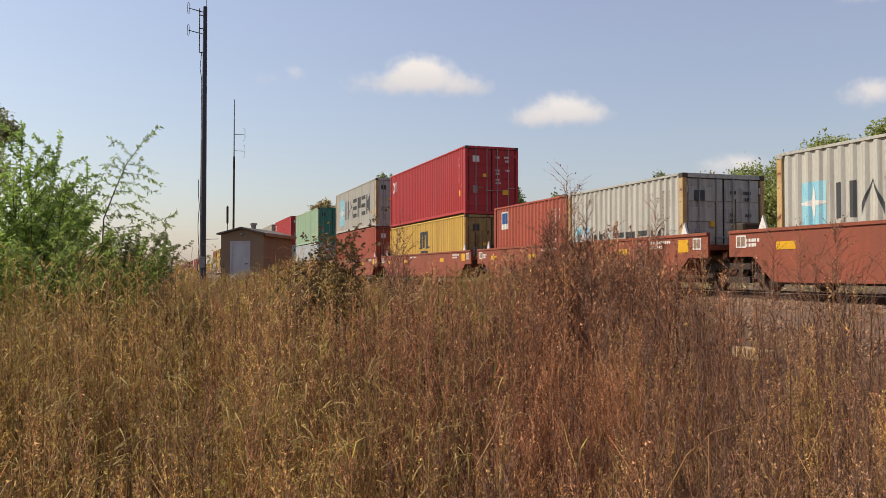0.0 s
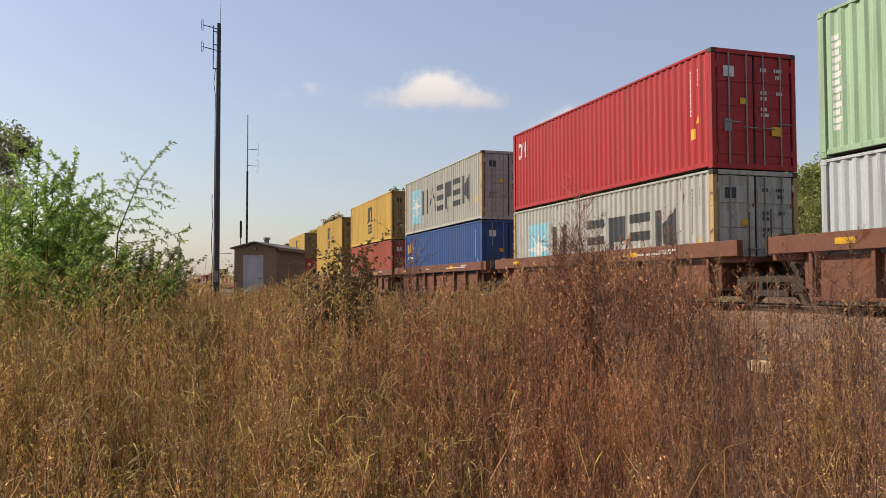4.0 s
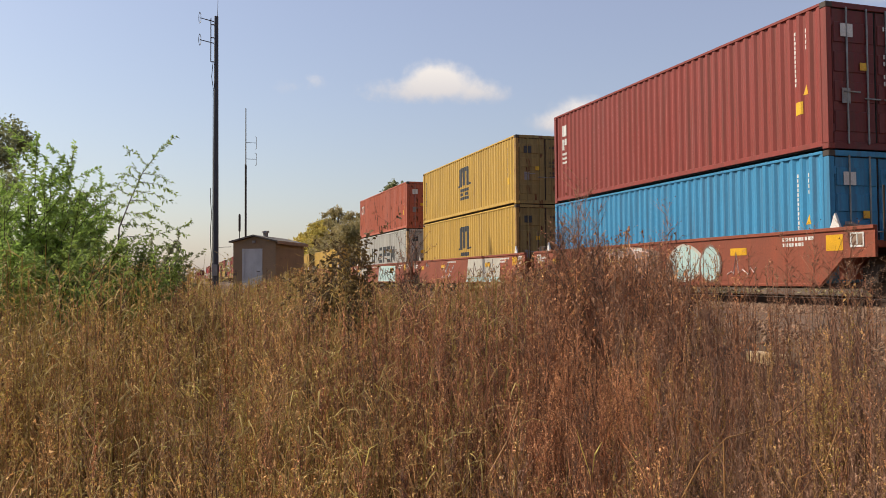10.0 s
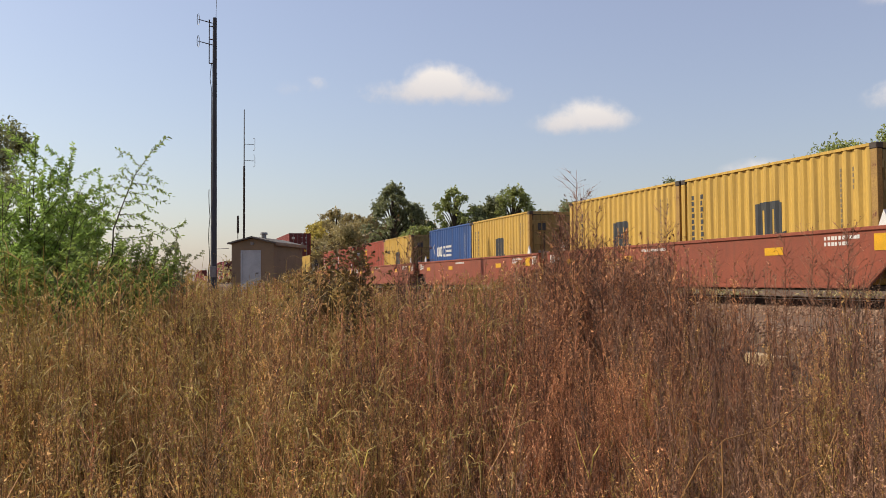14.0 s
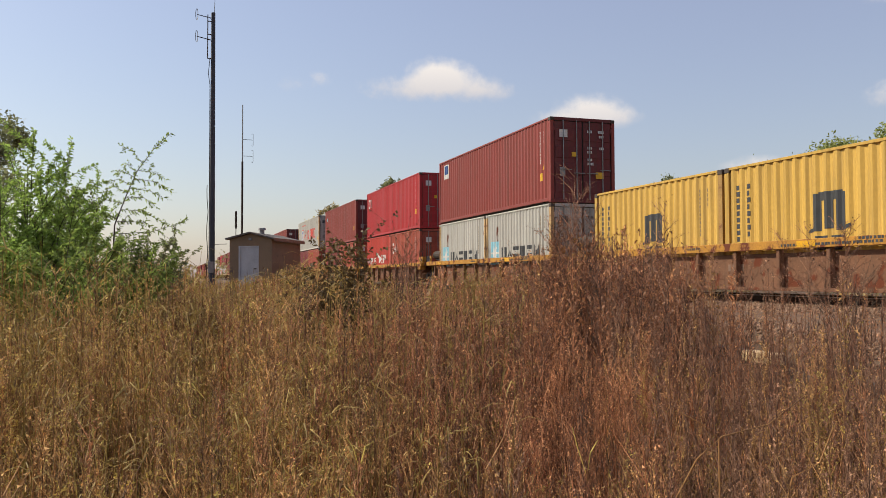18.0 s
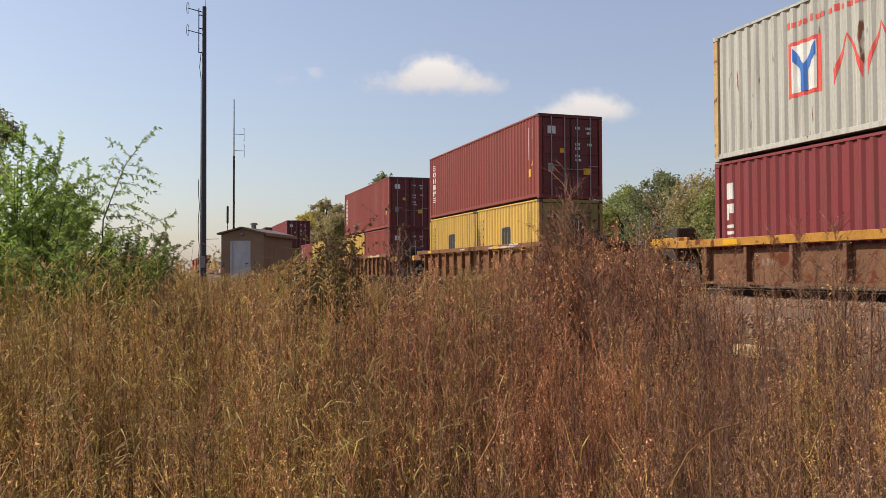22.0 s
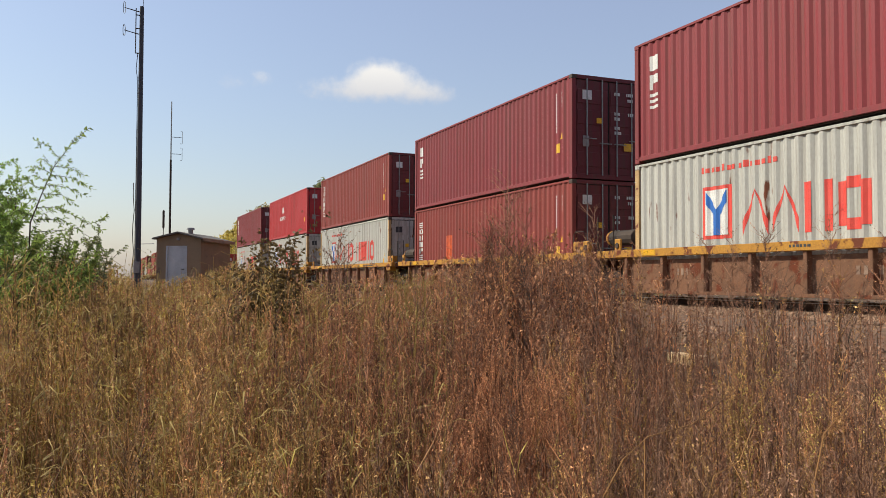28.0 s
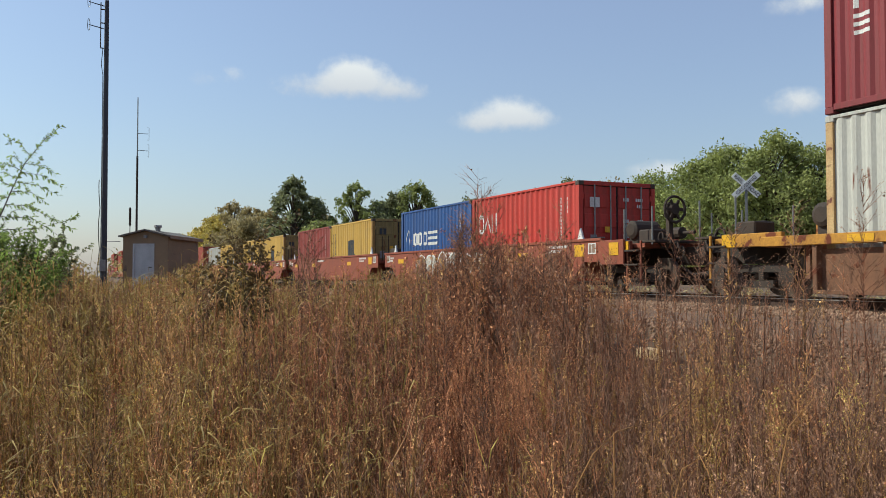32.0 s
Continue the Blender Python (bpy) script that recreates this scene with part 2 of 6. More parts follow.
def triangles(name, v, f, kinds=None):
    """A large mesh from arrays of corners and triangles."""
    me = bpy.data.meshes.new(name)
    me.vertices.add(len(v))
    me.vertices.foreach_set("co", np.ascontiguousarray(v, np.float32).ravel())
    me.loops.add(len(f) * 3)
    me.loops.foreach_set("vertex_index", np.ascontiguousarray(f, np.int32).ravel())
    me.polygons.add(len(f))
    me.polygons.foreach_set("loop_start", np.arange(0, len(f) * 3, 3, dtype=np.int32))
    if kinds is not None:
        me.polygons.foreach_set("material_index", np.ascontiguousarray(kinds, np.int32))
    me.update(calc_edges=True)
    me.materials.append(None)
    if kinds is not None:
        me.materials.append(None)
    return me


def dress(ob, mat):
    ob.material_slots[0].link = "OBJECT"
    ob.material_slots[0].material = mat
    return ob


def part(name, me, mat, parent, label="", at=(0, 0, 0), turn=(0, 0, 0)):
    ob = dress(new(name, me), mat)
    ob.parent = parent
    ob.matrix_basis = pose(*at, *turn)
    return tagged(ob, label)


def thing(name, m, label, category, group=""):
    ob = new(name)
    ob.matrix_basis = m
    return tagged(ob, label, category, group)


def boxes(name, spans):
    v, f = [], []
    for x0, x1, y0, y1, z0, z1 in spans:
        k = len(v)
        v += [(x, y, z) for x in (x0, x1) for y in (y0, y1) for z in (z0, z1)]
        f += [[k + i for i in q] for q in ((0, 1, 3, 2), (4, 6, 7, 5), (0, 4, 5, 1), (2, 3, 7, 6), (0, 2, 6, 4), (1, 5, 7, 3))]
    return mesh_of(name, v, f)


CACHE = {}


def bar(dx, dy, dz, edge=0.006):
    """A box with chamfered edges, centred, shared between equal sizes."""
    key = (round(dx, 3), round(dy, 3), round(dz, 3), edge)
    if key not in CACHE:
        bm = bmesh.new()
        bmesh.ops.create_cube(bm, size=1)
        bmesh.ops.scale(bm, vec=(dx, dy, dz), verts=bm.verts)
        if edge:
            bmesh.ops.bevel(bm, geom=bm.edges[:], offset=min(edge, dx / 3, dy / 3, dz / 3), segments=1, affect="EDGES")
        me = bpy.data.meshes.new("bar")
        bm.to_mesh(me)
        bm.free()
        me.materials.append(None)
        CACHE[key] = me
    return CACHE[key]


def tube(name, points, radii, sides=8, caps=True):
    v, f = [], []
    pts = [Vector(p) for p in points]
    for i, p in enumerate(pts):
        way = (pts[min(i + 1, len(pts) - 1)] - pts[max(i - 1, 0)]).normalized()
        a = way.orthogonal().normalized()
        b = way.cross(a)
        for k in range(sides):
            w = 2 * math.pi * k / sides
            v.append(p + (a * math.cos(w) + b * math.sin(w)) * radii[i])
    for i in range(len(pts) - 1):
        for k in range(sides):
            k2 = (k + 1) % sides
            f.append([i * sides + k, i * sides + k2, (i + 1) * sides + k2, (i + 1) * sides + k])
    if caps:
        f.append([k for k in range(sides)][::-1])
        f.append([(len(pts) - 1) * sides + k for k in range(sides)])
    return mesh_of(name, v, f)


def disc(r, w, sides=20):
    """A wheel disc along y."""
    key = ("disc", r, w, sides)
    if key not in CACHE:
        CACHE[key] = tube("disc", [(0, -w / 2, 0), (0, -w / 2 + 0.01, 0), (0, w / 2 - 0.01, 0), (0, w / 2, 0)], [r - 0.01, r, r, r - 0.01], sides)
    return CACHE[key]


# ---- ground, ballast, track ----
TRACK_Y = 13.2
RAIL_Z = 1.22
WELL_Z = 1.51


def smooth(a, b, x):
    k = min(max((x - a) / (b - a), 0), 1)
    return k * k * (3 - 2 * k)


def ground_z(x, y):
    z = 1.0 * smooth(0, 42, -x)
    z += (0.72 - 0.72 * smooth(0, 42, -x)) * smooth(6, 10, y)
    z += 0.06 * noise.noise((x * 0.3, y * 0.3, 0)) + 0.03 * noise.noise((x * 1.1, y * 1.1, 3))
    return z * (1 - smooth(60, 400, abs(y - 5)) * 0.4)


def spaced(near, step, far):
    out, v, s = [0.0], 0.0, step
    while v < far:
        v += s
        out.append(v)
        if v > near:
            s *= 1.25
    return [-a for a in out[:0:-1]] + out


xs, ys = [v - 20 for v in spaced(40, 1.2, 3000)], [v + 6 for v in spaced(24, 0.8, 3000)]
gv = [(x, y, ground_z(x, y)) for x in xs for y in ys]
ny = len(ys)
ground = dress(new("ground", mesh_of("ground", gv, [[i * ny + j, (i + 1) * ny + j, (i + 1) * ny + j + 1, i * ny + j + 1]
                                                     for i in range(len(xs) - 1) for j in range(ny - 1)])), GROUND)
tagged(ground, "dry brown soil under tall weeds", "ground", kind="structure")

BX0, BX1 = -420.0, 40.0
prof = [(8.5, 0.2), (9.2, 0.55), (10.9, 0.98), (11.8, 1.04), (14.6, 1.04), (15.4, 0.98), (17.4, 0.4)]
nb, np_ = 460, len(prof)
bv = []
for i in range(nb + 1):
    x = BX0 + (BX1 - BX0) * i / nb
    for y, z in prof:
        low = ground_z(x, y) + (0.05 if y > 9 else -0.12) if y < 11 else 0
        bv.append((x, y + 0.12 * noise.noise((x, y, 1)), max(z, low) + 0.03 * noise.noise((x * 2, y, 5))))
ballast = dress(new("ballast", mesh_of("ballast", bv, [[i * np_ + j, (i + 1) * np_ + j, (i + 1) * np_ + j + 1, i * np_ + j + 1] for i in range(nb) for j in range(np_ - 1)])), BALLAST)
tagged(ballast, "grey-pink crushed stone ballast bed", "ballast", kind="structure")


def rocks(count, rnd):
    base = np.array([(1, 0, 0), (-1, 0, 0), (0, 1, 0), (0, -1, 0), (0, 0, 1), (0, 0, -1)], float)
    tri = np.array([(0, 2, 4), (2, 1, 4), (1, 3, 4), (3, 0, 4), (2, 0, 5), (1, 2, 5), (3, 1, 5), (0, 3, 5)])
    ys_, zs_ = [p[0] for p in prof], [p[1] for p in prof]
    x = -36 + 40 * rnd.random(count) ** 0.8
    y = 8.2 + 4.3 * rnd.random(count) ** 0.7
    z = np.maximum(np.interp(y, ys_, zs_), [ground_z(p, q) + 0.05 * smooth(8.6, 9.2, q) if q < 11 else 0 for p, q in zip(x, y)])
    size = 0.016 + 0.03 * rnd.random((count, 1, 1)) ** 1.5
    v = base[None] * size * (0.6 + 0.8 * rnd.random((count, 6, 1)))
    a = rnd.random(count) * 6.28
    c, s = np.cos(a)[:, None], np.sin(a)[:, None]
    v = np.stack([v[..., 0] * c - v[..., 1] * s, v[..., 0] * s + v[..., 1] * c, v[..., 2] * 0.8], -1)
    v += np.stack([x, y, z + 0.01], -1)[:, None, :]
    f = tri[None] + (np.arange(count) * 6)[:, None, None]
    return v.reshape(-1, 3), f.reshape(-1, 3)


stones = dress(new("ballast_stones", triangles("ballast_stones", *rocks(40000, np.random.default_rng(4)))), STONE)
tagged(stones, "loose crushed grey-pink ballast stones", "gravel", kind="stuff")

track = thing("railway_track", pose(0, TRACK_Y, 0), "steel railway track on old timber ties", "railway track")
for side in (-0.75, 0.75):
    rail = part("rail", boxes("rail", [(BX0, BX1, side - 0.036, side + 0.036, RAIL_Z - 0.045, RAIL_Z - 0.012), (BX0, BX1, side - 0.01, side + 0.01, RAIL_Z - 0.14, RAIL_Z - 0.045),
                                       (BX0, BX1, side - 0.07, side + 0.07, RAIL_Z - 0.165, RAIL_Z - 0.14)]), RAIL_WEB, track, "rust-brown steel rail")
    part("rail_head", boxes("rail_head", [(BX0, BX1, side - 0.034, side + 0.034, RAIL_Z - 0.012, RAIL_Z)]), RAIL, rail, "bright worn running surface")
tie_rnd = random.Random(3)
for i in range(78):
    part("tie", bar(0.23, 2.6, 0.18, 0.012), TIE_OLD, track, "", (-40.8 + i * 0.6 + tie_rnd.uniform(-0.03, 0.03), 0, RAIL_Z - 0.165 - 0.09), (0, 0, tie_rnd.uniform(-1, 1)))
far_ties = [(x - 0.12, x + 0.12, -1.3, 1.3, RAIL_Z - 0.345, RAIL_Z - 0.165) for x in np.arange(-420, -41.2, 0.6)]
tagged(part("distant_tie_row", boxes("distant_tie_row", far_ties), TIE_OLD, track), kind="stuff")

# ---- train ----
SPEED, GAIN = 16.7518, 0.0111


def shift(t):
    return SPEED * t + 0.5 * GAIN * t * t


PITCH, DEPTH = 0.278, 0.036


def flute(x):
    """How far the corrugation lies inside the outer plane."""
    u = (x % PITCH) / PITCH
    return DEPTH * (0 if u < 0.25 else (u - 0.25) / 0.25 if u < 0.5 else 1 if u < 0.75 else (1 - u) / 0.25)


def breaks(x0, x1):
    q = PITCH / 4
    return [x0] + [k * q for k in range(math.ceil(x0 / q + 1e-6), math.ceil(x1 / q - 1e-6))] + [x1]


def corrugated(length, z0, z1):
    key = ("side", length, round(z0, 3), round(z1, 3))
    if key not in CACHE:
        v, f = [], []
        for x in breaks(-length / 2, length / 2):
            d = flute(x)
            v += [(x, d, z0), (x, d, z1), (x, d + 0.004, z0), (x, d + 0.004, z1)]
        n = len(v) // 4
        for i in range(n - 1):
            a, b = 4 * i, 4 * i + 4
            f += [[a, b, b + 1, a + 1], [a + 2, a + 3, b + 3, b + 2]]
        CACHE[key] = mesh_of("corrugated_panel", v, f)
    return CACHE[key]


def decal(shapes, lift=0.004):
    """Paint that follows the corrugation: (x0, x1, low0, low1, high0, high1) pieces."""
    key = ("decal", tuple(shapes), lift)
    if key not in CACHE:
        v, f = [], []
        for n, (x0, x1, a0, a1, b0, b1) in enumerate(shapes):
            xs_ = breaks(x0, x1)
            for i, x in enumerate(xs_):
                w = (x - x0) / (x1 - x0)
                y = flute(x) - lift - 0.0004 * (n % 8)
                v += [(x, y, a0 + (a1 - a0) * w), (x, y, b0 + (b1 - b0) * w)]
                if i:
                    k = len(v)
                    f.append([k - 4, k - 2, k - 1, k - 3])
        CACHE[key] = mesh_of("painted_marking", v, f)
    return CACHE[key]


def rect(x0, x1, z0, z1):
    return (x0, x1, z0, z0, z1, z1)


LEN = {"40": 12.192, "40h": 12.192, "20": 6.058}
HIGH = {"40": 2.591, "40h": 2.896, "20": 2.591}
COLOUR_WORDS = {"yellow": "yellow", "red": "deep red", "scarlet": "scarlet", "orange": "faded orange-red", "brown": "red-brown", "maroon": "maroon",
                "rusty": "rust-streaked orange-red", "white": "off-white", "silver": "greyed white", "grey": "light grey", "green": "pale green", "blue": "bright blue", "navy": "navy blue"}


def figure(kind, a, b, z0, z1, w):
    """One plain mark in place of a heavy letter: bars, a wedge or a stack."""
    h, m = z1 - z0, (a + b) / 2
    if kind == "p":
        return [rect(a, a + w, z0, z1), rect(b - w, b, z0, z1)]
    if kind == "w":
        return [(a, m, z0, z1 - 0.05 * h, z0 + 0.32 * h, z1), (m, b, z1 - 0.05 * h, z0, z1, z0 + 0.32 * h)]
    if kind == "s":
        t = h * 0.2
        return [rect(a, b, z, z + t) for z in (z0, z0 + (h - t) / 2, z1 - t)]
    if kind == "k":
        return [rect(a, a + w, z0, z1), (a + w * 1.3, b, z0 + 0.3 * h, z0, z0 + 0.7 * h, z1)]
    if kind == "r":
        return [rect(a, a + w, z0, z1), rect(a + w * 1.2, b, z0 + 0.42 * h, z1)]
    if kind == "o":
        t = h * 0.22
        return [rect(a, a + w, z0 + 0.08 * h, z1 - 0.08 * h), rect(b - w, b, z0 + 0.08 * h, z1 - 0.08 * h), rect(a + w, b - w, z1 - t, z1), rect(a + w, b - w, z0, z0 + t)]
    return [rect(a, b, z0, z1)]


def blocks(x0, x1, z0, z1, kinds, gap=0.2):
    """A row of plain marks, one for each kind, in place of heavy lettering."""
    out, w = [], (x1 - x0) / len(kinds)
    for i, kind in enumerate(kinds):
        out += figure(kind, x0 + i * w + w * gap / 2, x0 + (i + 1) * w - w * gap / 2, z0, z1, w * 0.24)
    return out


def column(x0, x1, z0, z1, n):
    """Blocks stacked one above another."""
    h = (z1 - z0) / n
    if n < 8 and x1 - x0 > 0.2:
        return [q for i in range(n) for q in figure("srbpos"[i % 6], x0, x1, z0 + i * h, z0 + (i + 0.78) * h, (x1 - x0) * 0.26)]
    return [rect(x0, x1 if i % 2 else x0 + (x1 - x0) * 0.8, z0 + i * h, z0 + (i + 0.72) * h) for i in range(n)]


def arch_logo(x0, w, z0, h):
    """Three heavy uprights under a bar, with feet, over two stacks of bars."""
    t = w * 0.24
    z2, z1 = z0 + h * 0.42, z0 + h
    base = []
    for a in (0.06, 0.54):
        for k in range(3):
            inset = 0.05 if k == 1 else 0.0
            base.append(rect(x0 + w * (a + inset), x0 + w * (a + 0.4 - inset), z0 + h * (0.01 + 0.125 * k), z0 + h * (0.1 + 0.125 * k)))
    return ([rect(x0, x0 + t, z2, z1 - h * 0.02), rect(x0 + w * 0.37, x0 + w * 0.37 + t, z2 + h * 0.03, z1 - h * 0.02), rect(x0 + w * 0.74, x0 + w * 0.98, z2, z1 - h * 0.03),
             rect(x0 + t * 0.7, x0 + w * 0.9, z1 - h * 0.13, z1), (x0 + w * 0.96, x0 + w * 1.16, z2, z2 + 0.05, z2 + 0.08, z2 + 0.12), (x0 - w * 0.16, x0 + 0.02, z2 - 0.03, z2, z2 + 0.03, z2 + 0.09)], base)


def side_marks(mark, length, h):
    """Painted shapes on the long side: name, pieces, paint."""
    e = length / 2
    if mark == "star":
        cx, cz = (-3.9, 1.42) if length > 10 else (-2.1, 1.05)
        r = 0.86 if length > 10 else 0.42
        ray = [(cx - r, cx, cz - 0.02, cz - r * 0.16, cz + 0.02, cz + r * 0.16), (cx, cx + r, cz - r * 0.16, cz - 0.02, cz + r * 0.16, cz + 0.02),
               (cx - r * 0.16, cx, cz, cz - r, cz, cz + r), (cx, cx + r * 0.16, cz - r, cz, cz + r, cz),
               (cx - r * 0.6, cx, cz - r * 0.6, cz - 0.1, cz - r * 0.5, cz + 0.1), (cx, cx + r * 0.6, cz - 0.1, cz + r * 0.5, cz + 0.1, cz + r * 0.6),
               (cx - r * 0.6, cx, cz + r * 0.5, cz - 0.1, cz + r * 0.6, cz + 0.1), (cx, cx + r * 0.6, cz - 0.1, cz - r * 0.6, cz + 0.1, cz - r * 0.5)]
        ray = [tuple(p) for p in ray]
        if length > 10:
            return [("logo_panel", [rect(cx - 0.8, cx + 0.8, cz - 0.9, cz + 0.9)], MARK_SKY), ("logo_star", ray, MARK_WHITE), ("lettering", blocks(-2.85, 4.65, 0.88, 2.12, "pwsrsk"), MARK_DARK)]
        return [("logo_panel", [rect(cx - 0.42, cx + 0.42, cz - 0.45, cz + 0.45)], MARK_SKY), ("logo_star", ray, MARK_WHITE), ("lettering", blocks(-1.5, 2.1, 0.55, 1.25, "pwsrsk"), MARK_DARK)]
    if mark == "starlow":
        cx, cz, r = -5.1, 1.5, 0.34
        ray = [(cx - r, cx, cz - 0.02, cz - r * 0.2, cz + 0.02, cz + r * 0.2), (cx, cx + r, cz - r * 0.2, cz - 0.02, cz + r * 0.2, cz + 0.02),
               (cx - r * 0.2, cx, cz, cz - r, cz, cz + r), (cx, cx + r * 0.2, cz - r, cz, cz + r, cz)]
        return [("logo_panel", [rect(cx - 0.32, cx + 0.32, cz - 0.42, cz + 0.42)], MARK_SKY), ("logo_star", ray, MARK_WHITE), ("lettering", blocks(-4.6, -0.9, 1.16, 1.84, "pwsrsk"), MARK_DARK)]
    if mark == "plainstar":
        return [("lettering", blocks(-2.55, 3.35, 1.15, 2.1, "pwsrsk"), MARK_DARK)]
    if mark == "arch":
        if length > 10:
            a, b = arch_logo(-0.45, 1.3, 0.68, h - 1.15)
        else:
            a, b = arch_logo(-0.3, 0.82, 0.45, 1.32)
            return [("logo_arch", a, MARK_DARK), ("logo_base", b, MARK_DARK), ("lettering", column(-2.65, -2.5, 0.9, 2.2, 9) + column(-2.3, -2.15, 1.0, 2.2, 8), MARK_DARK)]
        return [("logo_arch", a, MARK_DARK), ("logo_base", b, MARK_DARK), ("lettering", column(-5.6, -5.48, 0.5, h - 0.5, 14), MARK_DARK)]
    if mark == "patch":
        return [("painted_out_patch", [rect(-0.5, 0.55, 0.75, 1.75)], POST_DARK)]
    if mark == "ming":
        return [("logo_panel", [rect(-3.72, -2.82, 1.0, 2.12)], MARK_RED), ("logo_ground", [rect(-3.6, -2.94, 1.08, 2.04)], MARK_WHITE),
                ("logo_wing", [(-3.58, -3.27, 1.75, 1.4, 2.02, 1.62), (-3.27, -2.96, 1.4, 1.75, 1.62, 2.02), rect(-3.36, -3.18, 1.08, 1.5)], MARK_BLUE),
                ("lettering", blocks(-2.55, 0.55, 1.02, 1.95, "wwpo", 0.14) + blocks(0.95, 3.95, 1.02, 1.95, "pbpo", 0.14), MARK_RED),
                ("web_lettering", [rect(-3.75 + i * 0.16, -3.75 + i * 0.16 + 0.08 + 0.02 * (i % 3), 2.42, 2.52 + 0.04 * (i % 4 == 0)) for i in range(14)], MARK_RED)]
    if mark == "tower":
        return [("lettering", column(-5.55, -5.2, 0.75, h - 0.35, 6), MARK_WHITE)]
    if mark == "towerpatch":
        return [("lettering", column(-5.55, -5.2, 0.9, h - 0.45, 6), MARK_WHITE), ("painted_patch", [rect(-2.85, -2.25, 0.3, 1.75)], ORANGE)]
    if mark == "tall":
        return [("lettering", column(-5.5, -5.2, h - 1.65, h - 0.3, 3), MARK_WHITE)]
    if mark == "corner":
        x = -e + 0.45
        return [("logo", blocks(x, x + 0.95, h - 1.0, h - 0.42, "owp", 0.16), MARK_WHITE)]
    if mark == "corner20":
        x = -e + 0.7
        return [("logo", blocks(x - 0.3, x + 0.95, 1.45, 2.05, "owp", 0.16), MARK_WHITE)]
    if mark == "dot":
        return [("logo", [(-5.3, -5.14, h - 0.78, h - 0.9, h - 0.68, h - 0.56), (-5.14, -4.98, h - 0.9, h - 0.78, h - 0.56, h - 0.68)], MARK_SKY)]
    if mark == "flag":
        x = -e + 0.65
        return [("logo_panel", [rect(x, x + 0.62, h - 0.85, h - 0.2)], MARK_WHITE), ("logo", [rect(x + 0.05, x + 0.57, h - 0.65, h - 0.25)], PAINT["navy"])]
    if mark == "bird":
        if length > 10:
            return [("lettering", blocks(-4.9, -1.2, 1.08, 1.75, "pwprprs", 0.2), MARK_WHITE), ("logo_wing", [(-0.9, 0.1, 1.85, 1.45, 2.05, 1.75), (0.1, 0.75, 1.12, 1.3, 1.75, 1.6)], MARK_WHITE),
                    ("lettering", blocks(1.4, 3.9, 1.1, 1.8, "spr", 0.4), MARK_WHITE)]
        return [("lettering", blocks(-2.8, -0.45, 0.92, 1.32, "pwprprs", 0.2), MARK_WHITE), ("logo_wing", [(-0.35, 0.25, 1.55, 1.2, 1.68, 1.45), (0.25, 0.75, 0.95, 1.12, 1.45, 1.32)], MARK_WHITE),
                ("lettering", blocks(0.85, 1.85, 0.95, 1.45, "spr", 0.2), MARK_WHITE)]
    if mark == "wedge":
        return [("lettering", blocks(-2.72, -1.15, 1.72, 2.12, "bowkk", 0.16), MARK_YELLOW)]
    if mark == "orangeword":
        return [("lettering", blocks(-5.7, -4.4, h - 1.0, h - 0.5, "pwrso", 0.15), MARK_YELLOW), ("small_lettering", [rect(-5.65, -5.0, h - 1.32, h - 1.18), rect(-4.95, -4.5, h - 1.3, h - 1.18)], MARK_WHITE)]
    if mark == "badge":
        return [("logo_ring", [(-1.5, -1.2, h - 1.0, h - 1.2, h - 0.9, h - 0.6), (-1.2, -0.9, h - 1.2, h - 1.0, h - 0.6, h - 0.9)], MARK_WHITE), ("lettering", blocks(-2.2, -0.2, h - 1.6, h - 1.35, "bspbrsbo", 0.3), MARK_WHITE)]
    if mark == "letters":
        return [("lettering", column(-5.85 + (e < 4) * 3.2, -5.6 + (e < 4) * 3.2, 0.8, 2.2, 3), MARK_WHITE)]
    if mark == "anchor":
        return [("logo", blocks(-2.6, -2.1, 1.3, 1.9, "w"), MARK_WHITE), ("lettering", blocks(-1.9, 0.4, 1.25, 1.75, "oooss", 0.2), MARK_WHITE)]
    if mark == "shipping":
        return [("lettering", column(-5.75, -5.5, 0.5, h - 0.5, 13), MARK_WHITE)]
    if mark == "gold":
        return [("lettering", column(-2.3, -2.12, 0.8, 2.2, 8) + column(-1.95, -1.77, 0.9, 2.2, 7), MARK_YELLOW)]
    return []


LIFT = {"logo_star": 0.008, "logo_ground": 0.008, "logo_wing": 0.012, "logo": 0.008}
DARK_SET = {"yellow", "white", "silver", "grey", "green"}


